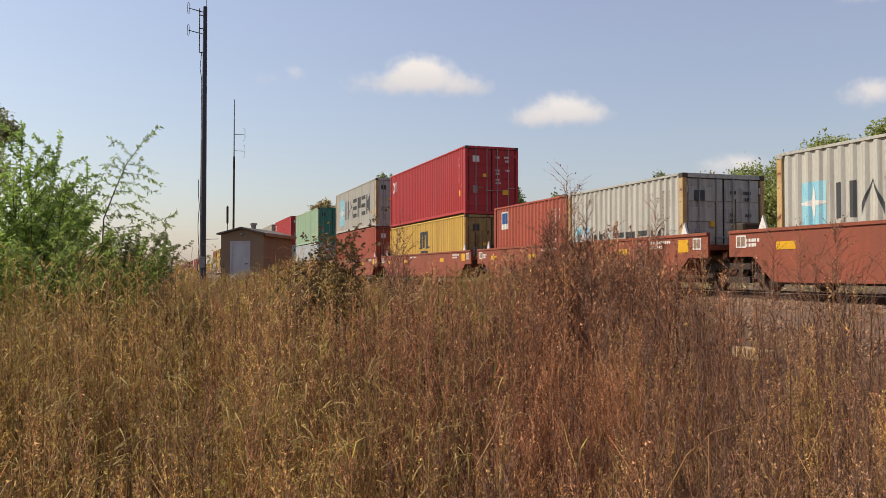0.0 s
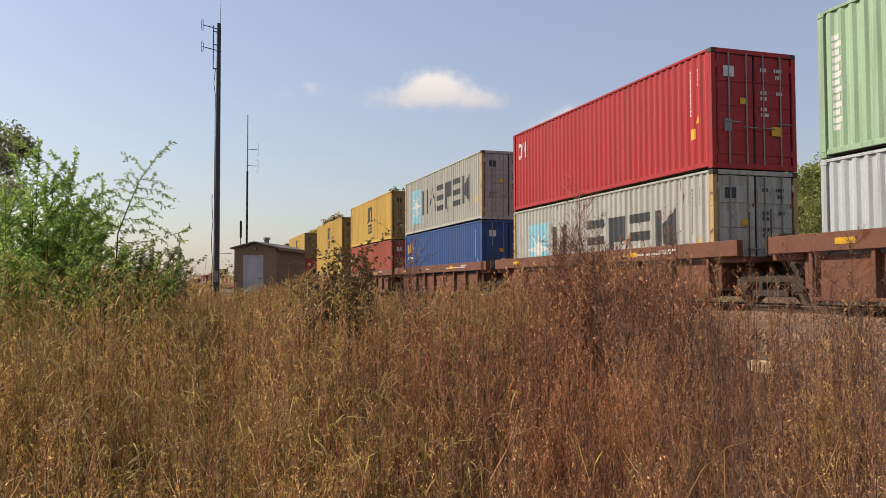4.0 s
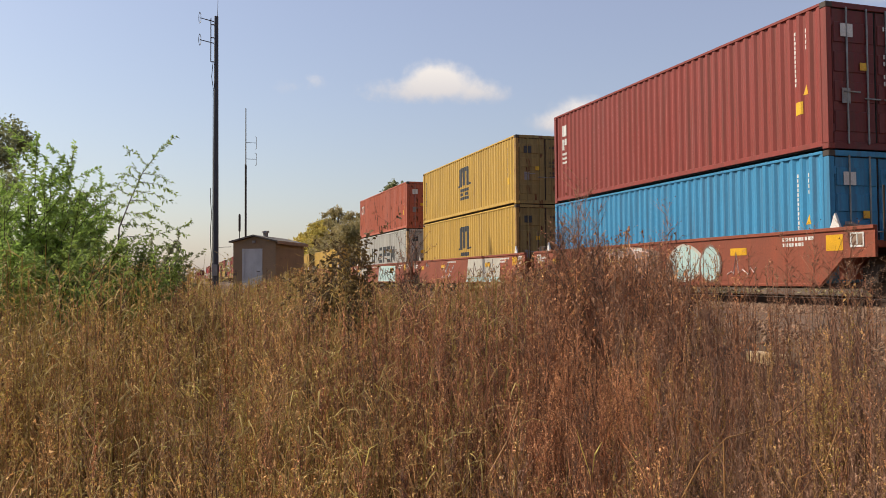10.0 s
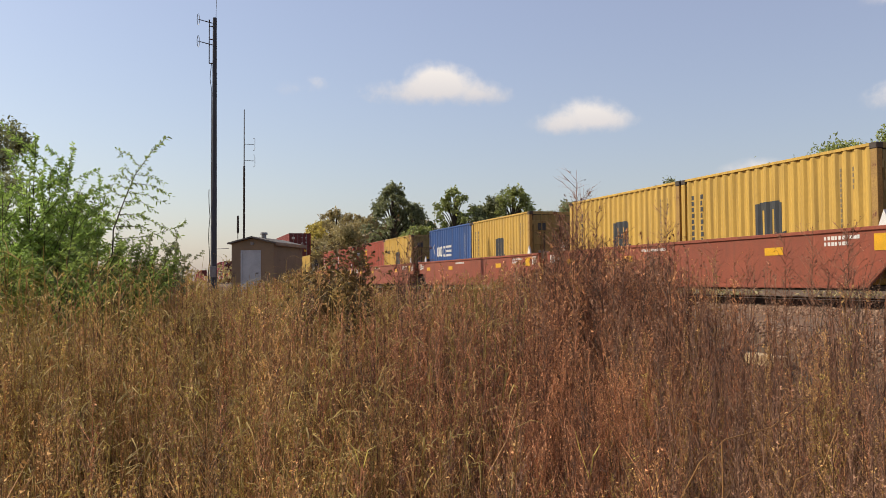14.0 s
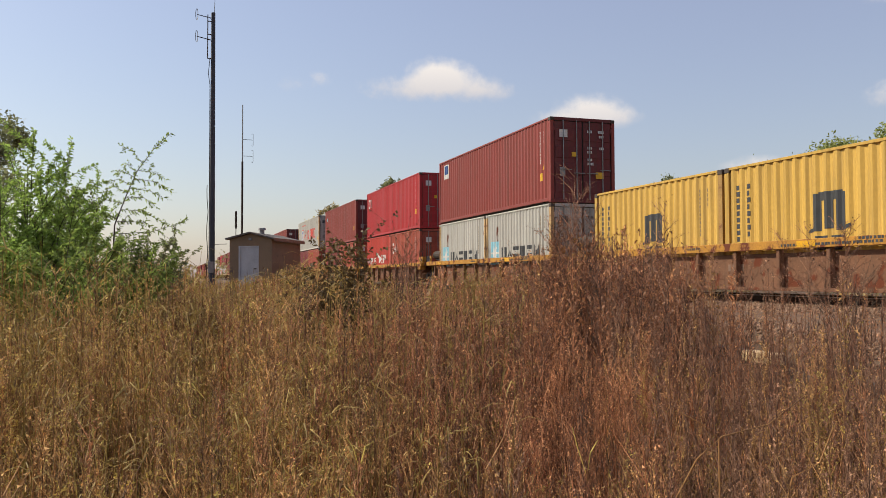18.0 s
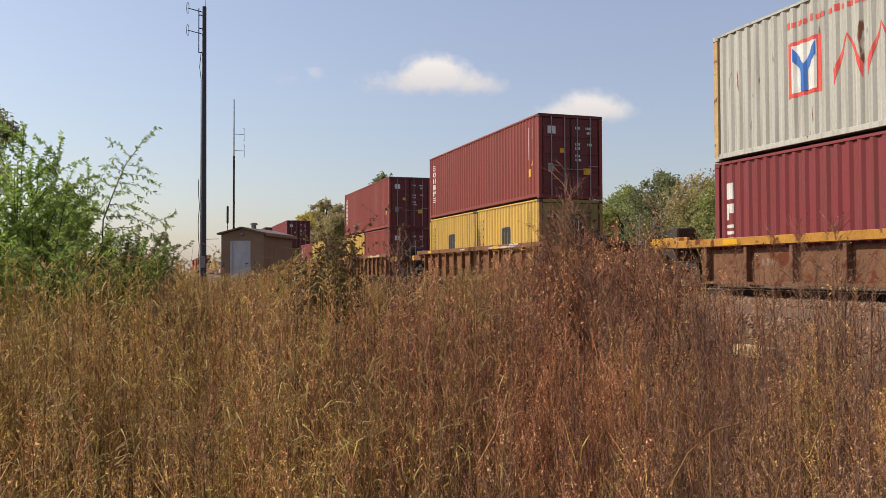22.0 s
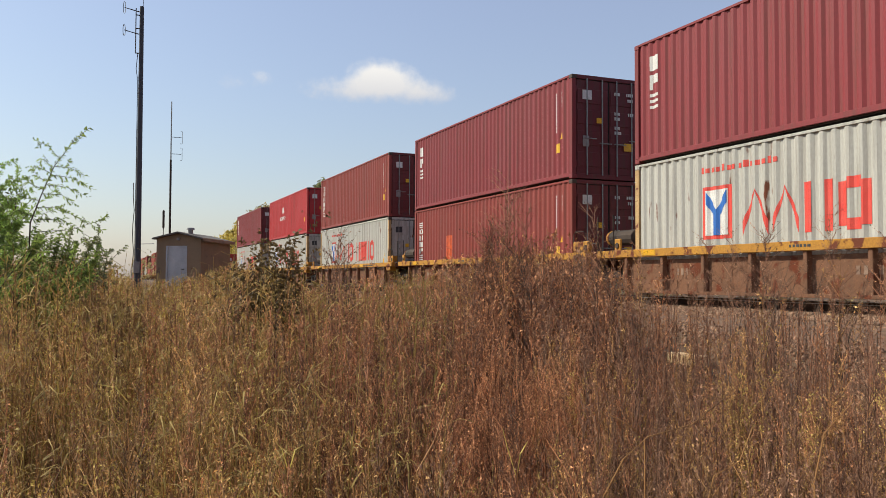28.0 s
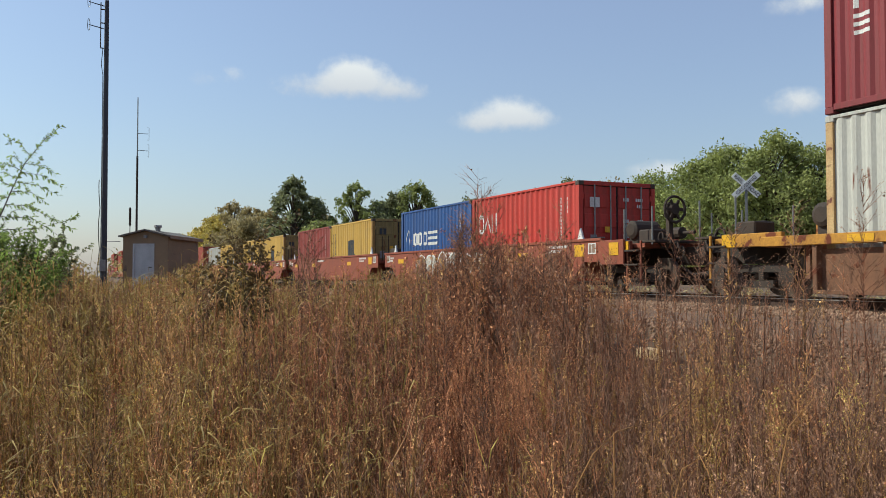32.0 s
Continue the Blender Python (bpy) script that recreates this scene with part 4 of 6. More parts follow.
def well_unit(car, style, cx, tag):
    """One well of an articulated car, centred on cx."""
    p = CAR[style]
    half = 7.35
    floor_me = bar(12.6, 2.5, 0.08, 0)
    part("well_floor", floor_me, STEEL_DARK, car, "", (cx, 0, WELL_Z - 0.06))
    for x in (-1, 1):
        part("bulkhead", bar(0.1, 2.6, 0.75), p, car, "", (cx + x * 6.42, 0, WELL_Z + 0.45))
        part("end_platform", bar(0.9, 2.7, 0.12), p, car, "", (cx + x * 6.9, 0, WELL_Z + 0.72))
    if style == "A":
        zb, zt = 1.47, 2.55
        for y, turn in ((-1, 0), (1, 180)):
            part("well_side", shared("plateA", lambda: side_plate(half, zb, zt, 0.52)), p, car, "smooth red-brown well side", (cx, y * SIDE_Y, 0), (0, 0, turn))
            part("side_lip", bar(2 * half - 0.02, 0.1, 0.07), p, car, "", (cx, y * (SIDE_Y - 0.02), zt - 0.02))
            part("bottom_flange", bar(2 * half - 3.0, 0.14, 0.06), p, car, "", (cx, y * (SIDE_Y - 0.02), zb + 0.01))
        for x in (-5.6, -2.2, 3.6, 6.4):
            part("reflector", bar(0.55 if abs(x) < 6 else 0.42, 0.006, 0.16 if abs(x) < 6 else 0.3, 0), REFLECTOR, car, "yellow reflector plate", (cx + x, -SIDE_Y - 0.004, 2.2 if abs(x) < 6 else 2.28))
        rows = [(x0 + 0.09 * k, x0 + 0.09 * k + 0.05 + 0.012 * (k % 3), -0.004, 0, z, z + 0.07) for x0, z, n in ((5.0, 2.36, 10), (5.0, 2.25, 7), (-6.8, 2.3, 5), (-6.8, 2.2, 4), (-1.5, 2.36, 13)) for k in range(n)]
        part("stencil_lettering", shared("stencilA", lambda: boxes("stencil_lettering", rows)), MARK_WHITE, car, "small white stencilled lettering", (cx, -SIDE_Y, 0))["kind"] = "stuff"
        for x in (-6.95, 6.95):
            tagbox = part("tag_frame", shared("tag_frame", lambda: boxes("tag_frame", [(-0.16, 0.16, -0.012, 0, 0.24, 0.27), (-0.16, 0.16, -0.012, 0, 0, 0.03), (-0.16, -0.13, -0.012, 0, 0.03, 0.24), (0.13, 0.16, -0.012, 0, 0.03, 0.24), (-0.01, 0.01, -0.012, 0, 0.03, 0.24)])),
                          MARK_WHITE, car, "white-edged tag frame", (cx + x, -SIDE_Y, 2.18))
            part("tag_plate", bar(0.28, 0.004, 0.23, 0), STENCIL, tagbox, "", (0, -0.004, 0.135))
        for x in (-1, 1):
            part("container_guide", shared(("guide", x), lambda: quad_prism("container_guide", [(-0.13 * x, 0, 0), (0.13 * x, 0, 0), (0.0, 0, 0.3)], [(-0.13 * x, 0.05, 0), (0.13 * x, 0.05, 0), (0.0, 0.05, 0.3)])), MARK_WHITE, car, "white container guide plate", (cx + x * 6.35, -SIDE_Y + 0.06, zt))
        graffiti(car, cx, tag)
        return
    zt, sill, zb, posts = {"B": (2.66, 0.36, 1.36, 8), "C": (2.36, 0.18, 1.34, 9), "D": (2.63, 0.17, 1.38, 12)}[style]
    top = SILL_YELLOW if style == "C" else p
    for y in (-1, 1):
        part("side_sill", bar(2 * half - 0.1, 0.16, sill, 0.01), top, car, "yellow top sill" if style == "C" else "top sill", (cx, y * SIDE_Y, zt - sill / 2))
        part("well_side", bar(2 * half - 2.2, 0.05, zt - sill - zb - 0.07, 0), p, car, "recessed well side", (cx, y * (SIDE_Y - 0.12), (zt - sill - 0.07 + zb) / 2))
        part("bottom_flange", bar(2 * half - 2.4, 0.18, 0.07), p, car, "", (cx, y * (SIDE_Y - 0.04), zb + 0.03))
        step = (2 * half - 2.4) / posts
        for k in range(posts + 1 if y < 0 else 0):
            part("side_post", bar(0.1, 0.13, zt - sill - zb, 0.01), p, car, "", (cx - half + 1.2 + k * step, y * (SIDE_Y - 0.03), (zt - sill + zb) / 2))
    rows = [(x0 + 0.085 * k, x0 + 0.085 * k + 0.045 + 0.012 * (k % 3), -0.004, 0, z, z + 0.05) for x0, z, n in ((2.2, -0.04, 30), (4.2, 0.03, 9), (-1.0, -0.02, 6)) for k in range(n)]
    part("stencil_lettering", shared("stencilB", lambda: boxes("stencil_lettering", rows)), MARK_DARK if style == "C" else MARK_WHITE, car, "", (cx, -SIDE_Y - 0.081, zt - sill / 2))["kind"] = "stuff"
    part("number_stencil", shared("stencilC", lambda: boxes("number_stencil", [(x, x + 0.08, -0.004, 0, 0, 0.15) for x in (-4.4, -4.25, -4.1, 0.3, 0.45, 0.6, 0.75)])), STENCIL, car, "", (cx, -SIDE_Y + 0.092, 1.75))["kind"] = "stuff"
    for x in (-5.2, 2.9):
        part("reflector", bar(0.5, 0.006, 0.12, 0), REFLECTOR, car, "", (cx + x, -SIDE_Y - 0.086, zt - sill / 2))
    part("end_block", bar(0.5, 0.3, 0.34, 0.03), REFLECTOR if style == "B" else top, car, "", (cx + 6.75, -SIDE_Y + 0.1, zt - 0.2))


MOVING = []

E40 = lambda c, m="": [("40h", c, m)]
S40 = lambda c, m="": [("40", c, m)]
YY = [("20", "yellow", "arch"), ("20", "yellow", "arch")]
# car style, brake wheel paint, units: nose of the load at 0 s, lower load from the nose back, upper load, graffiti
CARS = [
    ("A", STEEL_DARK, [(-1.75, S40("silver", "starlow"), None, 0), (-17.2, [("20", "silver", "star"), ("20", "orange", "flag")], None, 0), (-32.6, S40("yellow", "arch"), ("40h", "red", "corner"), 0),
                       (-48.2, E40("orange", ""), ("40h", "silver", "star"), 0)]),
    ("B", ORANGE, [(-68.0, S40("grey"), ("40h", "green", "shipping"), 0), (-83.6, E40("white", "star"), ("40h", "red", "corner"), 0), (-99.2, E40("navy", "orangeword"), ("40h", "silver", "star"), 0),
                   (-114.5, E40("orange", "letters"), ("40h", "yellow", "arch"), 0), (-130.1, S40("yellow", "arch"), ("40h", "yellow", "arch"), 0)]),
    ("A", STEEL_DARK, [(-150.0, E40("scarlet", "bird"), ("40", "yellow", "arch"), 0), (-165.4, S40("blue"), ("40", "yellow", "arch"), 1), (-180.9, S40("blue"), ("40h", "brown", "tall"), 2),
                       (-196.4, E40("yellow", "arch"), ("40", "yellow", "arch"), 3), (-211.8, E40("white", "plainstar"), ("40", "rusty", "corner"), 4)]),
    ("A", STEEL_DARK, [(-231.75, [("20", "yellow", "arch"), ("20", "yellow", "patch")], None, 0), (-247.25, YY, None, 0), (-262.6, [("20", "yellow", "arch"), ("20", "navy", "anchor")], None, 0),
                       (-278.1, [("20", "yellow", "arch"), ("20", "orange", "gold")], None, 0), (-293.6, [("20", "orange", "letters"), ("20", "orange", "letters")], None, 0)]),
    ("C", STEEL_DARK, [(-313.2, YY, None, 0), (-328.4, [("20", "white", "star"), ("20", "white", "star")], ("40h", "brown", "flag"), 0),
                       (-343.9, [("20", "orange", "corner20"), ("20", "scarlet", "bird")], ("40h", "red", "corner"), 0),
                       (-359.5, [("20", "orange", "letters"), ("20", "brown", "wedge")], ("40h", "brown", "dot"), 0),
                       (-375.0, [("20", "orange", ""), ("20", "maroon", "letters")], ("40h", "white", "ming"), 0)]),
    ("D", STEEL_DARK, [(-396.6, YY, ("40h", "brown", "tower"), 0)]),
    ("D", STEEL_DARK, [(-416.3, [("20", "brown", ""), ("20", "yellow", "patch")], ("40h", "brown", "tower"), 0)]),
    ("D", STEEL_DARK, [(-436.0, [("20", "yellow", "arch"), ("20", "brown", "letters")], None, 0)]),
    ("D", STEEL_DARK, [(-457.8, [("20", "yellow", "arch"), ("20", "brown", "")], ("40h", "maroon", "tower"), 0)]),
    ("C", ORANGE, [(-477.8, E40("white", "ming"), ("40h", "maroon", "tall"), 0), (-492.85, E40("brown", "towerpatch"), ("40h", "maroon", "tall"), 0), (-508.3, E40("white", "ming"), ("40h", "brown", "tower"), 0),
                   (-523.95, E40("white", "ming"), ("40h", "red", "badge"), 0), (-539.7, E40("white", "ming"), ("40h", "maroon", "tall"), 0)]),
    ("A", STEEL_DARK, [(-559.4, [("20", "scarlet", "corner20"), ("20", "navy", "anchor")], None, 5), (-574.9, [("20", "yellow", "arch"), ("20", "brown", "")], None, 0), (-590.4, YY, None, 0),
                       (-605.9, [("20", "yellow", "arch"), ("20", "white", "")], None, 0), (-621.4, E40("orange"), None, 0)]),
    ("C", STEEL_DARK, [(-641.2, E40("orange"), None, 0), (-656.7, E40("orange"), ("40h", "brown", ""), 0), (-672.2, E40("brown"), ("40h", "orange", ""), 0), (-687.7, E40("orange"), None, 0), (-703.2, E40("white"), ("40h", "brown", ""), 0)]),
    ("A", STEEL_DARK, [(-723.0, E40("orange"), ("40h", "orange", ""), 0), (-738.5, E40("yellow"), ("40h", "orange", ""), 0), (-754.0, E40("orange"), None, 0), (-769.5, E40("brown"), ("40h", "orange", ""), 0), (-785.0, E40("orange"), None, 0)]),
]
STYLE_WORDS = {"A": "red-brown smooth-sided double-stack well car", "B": "dull brown double-stack well car with side posts", "C": "rusty brown well car with a yellow top sill", "D": "tan-brown well car with close side posts"}
for style, wheel, units in CARS:
    s0 = units[0][0]
    far = s0 < -600
    car = thing("well_car", pose(s0, TRACK_Y, 0), STYLE_WORDS[style], "rail car", "cars of the train")
    MOVING.append(car)
    for i, (s, low, top, tag) in enumerate(units):
        well_unit(car, style, s - 6.1 - s0, tag)
        if i:
            truck(car, s + 1.65 - s0)
            part("articulation", bar(1.6, 0.5, 0.4, 0.05), STEEL_DARK, car, "", (s + 1.65 - s0, 0, RAIL_Z + 0.75))
            mid = s + 1.65 - s0
            if style == "C":
                part("hose_drum", shared("hose_drum", lambda: tube("hose_drum", [(-0.55, 0, 0), (-0.5, 0, 0), (0.5, 0, 0), (0.55, 0, 0)], [0.12, 0.2, 0.2, 0.12], 12)), STEEL_DARK, car, "black rolled hose bundle", (mid + 0.1, -0.7, RAIL_Z + 1.5))
                part("drum_cap", shared("drum_cap", lambda: tube("drum_cap", [(-0.06, 0, 0), (0.06, 0, 0)], [0.19, 0.21], 12)), SILL_YELLOW, car, "worn yellow drum cap", (mid - 0.45, -0.7, RAIL_Z + 1.5))
                for k in (-0.72, 0.72):
                    part("end_bracket", bar(0.26, 0.06, 0.5, 0.02), SILL_YELLOW, car, "worn yellow end bracket", (mid + k, -1.36, RAIL_Z + 1.18))
                    part("jacking_eye", shared("jacking_eye", lambda: tube("jacking_eye", [(0, -0.04, 0), (0, 0.04, 0)], [0.07, 0.07], 10)), STEEL_DARK, car, "", (mid + k, -1.375, RAIL_Z + 1.26))
                part("step_box", bar(0.5, 0.3, 0.26, 0.02), SILL_YELLOW, car, "", (mid - 1.15, -1.2, RAIL_Z + 1.3))
                part("hand_loop", shared("hand_loop", lambda: tube("hand_loop", [(-0.3, 0, 0), (-0.28, 0, 0.32), (-0.2, 0, 0.4), (0.2, 0, 0.4), (0.28, 0, 0.32), (0.3, 0, 0)], [0.014] * 6, 6)), STEEL_DARK, car, "bent hand rail", (mid - 1.15, -1.3, RAIL_Z + 1.3))
            else:
                part("hose_box", bar(0.5, 0.7, 0.5, 0.04), STEEL_DARK, car, "", (mid, -0.6, RAIL_Z + 1.3))
            for k in (-0.35, 0.35):
                part("grab_iron", tube_bar(1.0), STEEL_DARK, car, "", (s + 1.65 - s0 + k, -1.25, RAIL_Z + 1.55))
        e, z = s, WELL_Z
        for kind, colour, mark in low:
            MOVING.append(container(kind, colour, mark, pose(e - LEN[kind] / 2, TRACK_Y, z), s != -231.75 or mark != "arch", not far))
            e -= LEN[kind] + 0.075
        if top:
            MOVING.append(container(*top, pose(s - 6.096, TRACK_Y, z + HIGH[low[0][0]] + 0.025), True, not far))
    truck(car, 1.9)
    end_gear(car, 1.9, 1, wheel, SILL_YELLOW if style == "C" else CAR[style])
    tail = units[-1][0] - 12.2 - 1.9 - s0
    truck(car, tail)
    end_gear(car, tail, -1, STEEL_DARK, SILL_YELLOW if style == "C" else CAR[style])

# ---- shed, pole, masts ----
SHED = pose(-40.0, 4.45, 1.05, 0, 0, 152.0)
shed = thing("equipment_shed", SHED, "small brown-grey stucco shed with gable roof, pale door", "shed")
# local x runs back along the long wall, local y along the gable wall
LONG, WIDE, WALL = 3.95, 2.15, 2.42
part("wall", boxes("wall", [(0, LONG, -0.0, 0.12, -0.3, WALL)]), STUCCO, shed)
part("wall", boxes("wall", [(0, LONG, WIDE - 0.12, WIDE, -0.3, WALL)]), STUCCO, shed)
part("wall", boxes("wall", [(LONG - 0.12, LONG, 0.12, WIDE - 0.12, -0.3, WALL)]), STUCCO, shed)
part("wall", boxes("wall", [(0, 0.12, 0.12, 0.72, -0.3, WALL), (0, 0.12, 1.62, WIDE - 0.12, -0.3, WALL), (0, 0.12, 0.72, 1.62, 2.06, WALL)]), STUCCO, shed)
for x in (0.0, LONG - 0.12):
    part("gable", quad_prism("gable", [(x, 0, WALL), (x, WIDE, WALL), (x, WIDE / 2, WALL + 0.26)], [(x + 0.12, 0, WALL), (x + 0.12, WIDE, WALL), (x + 0.12, WIDE / 2, WALL + 0.26)]), STUCCO, shed)
for y0, y1 in ((-0.16, WIDE / 2), (WIDE + 0.16, WIDE / 2)):
    za, zb = WALL - 0.02, WALL + 0.28
    part("roof_slope", quad_prism("roof_slope", [(-0.18, y0, za), (LONG + 0.18, y0, za), (LONG + 0.18, y1, zb), (-0.18, y1, zb)], [(-0.18, y0, za + 0.07), (LONG + 0.18, y0, za + 0.07), (LONG + 0.18, y1, zb + 0.07), (-0.18, y1, zb + 0.07)]), ROOF, shed)
part("fascia", boxes("fascia", [(-0.18, LONG + 0.18, -0.19, -0.165, WALL - 0.1, WALL + 0.05)]), TRIM, shed)
door = part("door", boxes("door", [(0.02, 0.07, 0.74, 1.6, -0.02, 2.04)]), DOOR, shed, "pale grey weathered door")
part("door_frame", boxes("door_frame", [(-0.02, 0.1, 0.66, 0.74, -0.02, 2.1), (-0.02, 0.1, 1.6, 1.68, -0.02, 2.1), (-0.02, 0.1, 0.74, 1.6, 2.04, 2.1)]), DOOR, shed)
part("door_handle", bar(0.06, 0.12, 0.04), STEEL_DARK, door, "", (0.0, 0.85, 1.0))
part("lamp", bar(0.1, 0.14, 0.12), MARK_GREY, shed, "small wall lamp", (-0.05, WIDE / 2, 2.42))
part("roof_vent", shared("vent", lambda: tube("roof_vent", [(0, 0, 0), (0, 0, 0.2), (0, 0, 0.2), (0, 0, 0.3)], [0.12, 0.12, 0.19, 0.17], 12)), MARK_GREY, shed, "round metal roof vent", (0.9, WIDE / 2 - 0.2, WALL + 0.28))
part("conduit", tube("conduit", [(-0.1, WIDE + 0.1, 2.2), (0.3, WIDE + 1.2, 2.2)], [0.02, 0.02], 6), MARK_GREY, shed)

pole = thing("antenna_pole", pose(-38.5, 1.62, 0.9), "tall grey utility pole carrying folded-dipole antennas and cables", "pole")
PH = 12.75
part("shaft", tube("shaft", [(0, 0, -0.3), (0, 0, PH * 0.5), (0, 0, PH)], [0.14, 0.115, 0.09], 12), POLE, pole)
part("whip", tube("whip", [(0, 0.05, PH), (0.05, 0.1, PH + 2.2)], [0.012, 0.008], 5), STEEL_DARK, pole, "thin whip antenna")
for z in (PH - 0.25, PH - 1.25):
    arm = part("antenna_arm", tube("antenna_arm", [(0, 0, 0), (0, -0.62, 0.12)], [0.025, 0.02], 6), STEEL_DARK, pole, "", (0, -0.1, z))
    loop = [(0, -0.62 + 0.05 * math.cos(a), 0.12 + 0.22 * math.sin(a) * 1.2) for a in [k * math.pi / 6 for k in range(13)]]
    part("dipole", tube("dipole", loop, [0.014] * 13, 5, False), STEEL_BAR, arm, "folded dipole loop")
part("antenna_rod", tube("antenna_rod", [(0, -0.24, PH - 2.1), (0, -0.24, PH - 0.1)], [0.022, 0.022], 6), STEEL_DARK, pole)
for k, z in enumerate((PH - 2.1, PH - 1.0, PH - 0.4)):
    part("bracket", bar(0.05, 0.26, 0.04), STEEL_DARK, pole, "", (0, -0.12, z))
cable = [(0.06 * math.sin(z * 3), -0.17 - 0.06 * abs(math.sin(z * 1.7)), z) for z in np.arange(0.4, 5.2, 0.3)]
part("cable", tube("cable", cable, [0.018] * len(cable), 5), STEEL_DARK, pole, "slack black cable")
part("cable", tube("cable", [(0, -0.14, PH - 2.1), (0.02, -0.2, PH - 2.8), (0, -0.13, PH - 3.3), (0, -0.13, 0.2)], [0.015] * 4, 5), STEEL_DARK, pole)
part("meter_box", bar(0.14, 0.25, 0.5), MARK_GREY, pole, "", (0.1, -0.05, 1.2))

mast = thing("radio_mast", pose(-43.5, 3.32, 1.0), "slim grey radio mast with two side dipoles", "antenna mast")
part("tube", tube("tube", [(0, 0, 0), (0, 0, 6.6)], [0.055, 0.05], 8), STEEL_DARK, mast)
part("tip", tube("tip", [(0, 0, 6.6), (0, 0, 9.55)], [0.034, 0.026], 6), STEEL_BAR, mast)
for z in (6.9, 7.75):
    arm = part("antenna_arm", tube("antenna_arm", [(0, 0, 0), (0, 0.5, 0)], [0.014, 0.014], 5), STEEL_DARK, mast, "", (0, 0, z))
    part("dipole", tube("dipole", [(0, 0.46, -0.3), (0, 0.5, -0.32), (0, 0.54, -0.3), (0, 0.54, 0.3), (0, 0.5, 0.32), (0, 0.46, 0.3)], [0.012] * 6, 5, False), STEEL_BAR, arm)
whip = thing("whip_antenna", pose(-43.0, 2.98, 1.0), "short dark whip antenna on a thin pole", "antenna")
part("pole", tube("pole", [(0, 0, 0), (0, 0, 3.1)], [0.025, 0.02], 6), STEEL_DARK, whip)
part("radome", tube("radome", [(0, 0, 3.1), (0, 0, 3.15), (0, 0, 3.95), (0, 0, 4.0)], [0.03, 0.055, 0.055, 0.03], 8), STEEL_DARK, whip)

# ---- crossing sign ----
sign = thing("crossing_sign", pose(-23.5, 23.5, 0.5, 0, 0, 45), "white crossbuck railroad crossing sign on a post", "road sign")
SIGN_Z = 4.58
part("post", bar(0.1, 0.1, 4.8), STEEL_BAR, sign, "", (0, 0.06, 2.3))
BLADE = material("white sign sheeting", lin(226, 228, 226), None, 3, 0.4, 0, 0.02)


def word(text, size):
    cu = bpy.data.curves.new("lettering", "FONT")
    cu.body, cu.size, cu.align_x, cu.align_y, cu.extrude = text, size, "CENTER", "CENTER", 0.002
    tmp = bpy.data.objects.new("tmp", cu)
    scene.collection.objects.link(tmp)
    me = bpy.data.meshes.new_from_object(tmp.evaluated_get(bpy.context.evaluated_depsgraph_get()))
    bpy.data.objects.remove(tmp)
    me.materials.clear()
    me.materials.append(None)
    return me


for turn, words in ((43, (("CROSSING", 0.0, 0.2),)), (-43, (("RAIL", -0.36, 0.2), ("ROAD", 0.36, 0.2)))):
    blade = part("blade", bar(1.25, 0.012 if turn > 0 else 0.01, 0.23, 0.004), BLADE, sign, "white sign blade", (0, -0.02 if turn > 0 else 0.0, SIGN_Z), (0, -turn, 0))
    for text, x, size in words:
        part("lettering", word(text, size), MARK_DARK, blade, "black capital lettering", (x, -0.012, 0), (90, 0, 0))

# ---- loose timbers beside the ballast ----
tim = random.Random(9)
for x, y, l, turn in ((-13.3, 8.15, 2.6, 3), (-10.45, 7.85, 2.5, 5), (-7.5, 7.55, 2.6, 4), (-4.7, 7.35, 2.6, 4), (-16.3, 8.4, 2.6, 2)):
    tie = thing("timber_tie", pose(x, y, ground_z(x, y) + 0.07, 0, 0, -turn), "old crosstie with a pale sawn end in the weeds", "railway tie", "loose ties by the track")
    part("timber", bar(l, 0.21, 0.14, 0.012), TIE_OLD, tie)
    part("cut_end", bar(0.7, 0.216, 0.146, 0.01), TIE_NEW, tie, "pale freshly split end", (l / 2 - 0.34, 0, 0))

# ---- trees beyond the track ----
def leaf_cloud(count, rnd, places, size, stretch=(1, 1, 1)):
    """Bent leaves scattered round places: (centre, radius)."""
    c = np.array([p[0] for p in places])
    r = np.array([p[1] for p in places])
    k = rnd.integers(0, len(places), count)
    u = rnd.normal(size=(count, 3))
    u /= np.linalg.norm(u, axis=1)[:, None]
    pos = c[k] + u * (r[k] * rnd.random(count) ** 0.6)[:, None] * np.array(stretch)
    pos = pos + u * (r[k] * (rnd.random(count) < 0.16) * rnd.random(count) * 0.4)[:, None]
    a = rnd.normal(size=(count, 3))
    a /= np.linalg.norm(a, axis=1)[:, None]
    b = np.cross(a, rnd.normal(size=(count, 3)))
    b /= np.linalg.norm(b, axis=1)[:, None]
    s = size * (0.6 + 0.8 * rnd.random((count, 1)))
    v = np.stack([pos - a * s, pos + b * s * 0.42, pos + a * s, pos - b * s * 0.42 + np.cross(a, b) * s * 0.15], 1)
    f = np.array([(0, 1, 2), (0, 2, 3)])[None] + (np.arange(count) * 4)[:, None, None]
    return v.reshape(-1, 3), f.reshape(-1, 3)


def join(name, pieces):
    v, f, n = [], [], 0
    for pv, pf in pieces:
        v.append(pv)
        f.append(pf + n)
        n += len(pv)
    return triangles(name, np.concatenate(v), np.concatenate(f))


def limb_mesh(name, limbs):
    v, f = [], []
    for pts, radii in limbs:
        me = tube("limb", pts, radii, 6)
        k = len(v)
        v += [tuple(w.co) for w in me.vertices]
        f += [[k + i for i in p.vertices] for p in me.polygons]
        bpy.data.meshes.remove(me)
    return mesh_of(name, v, f)


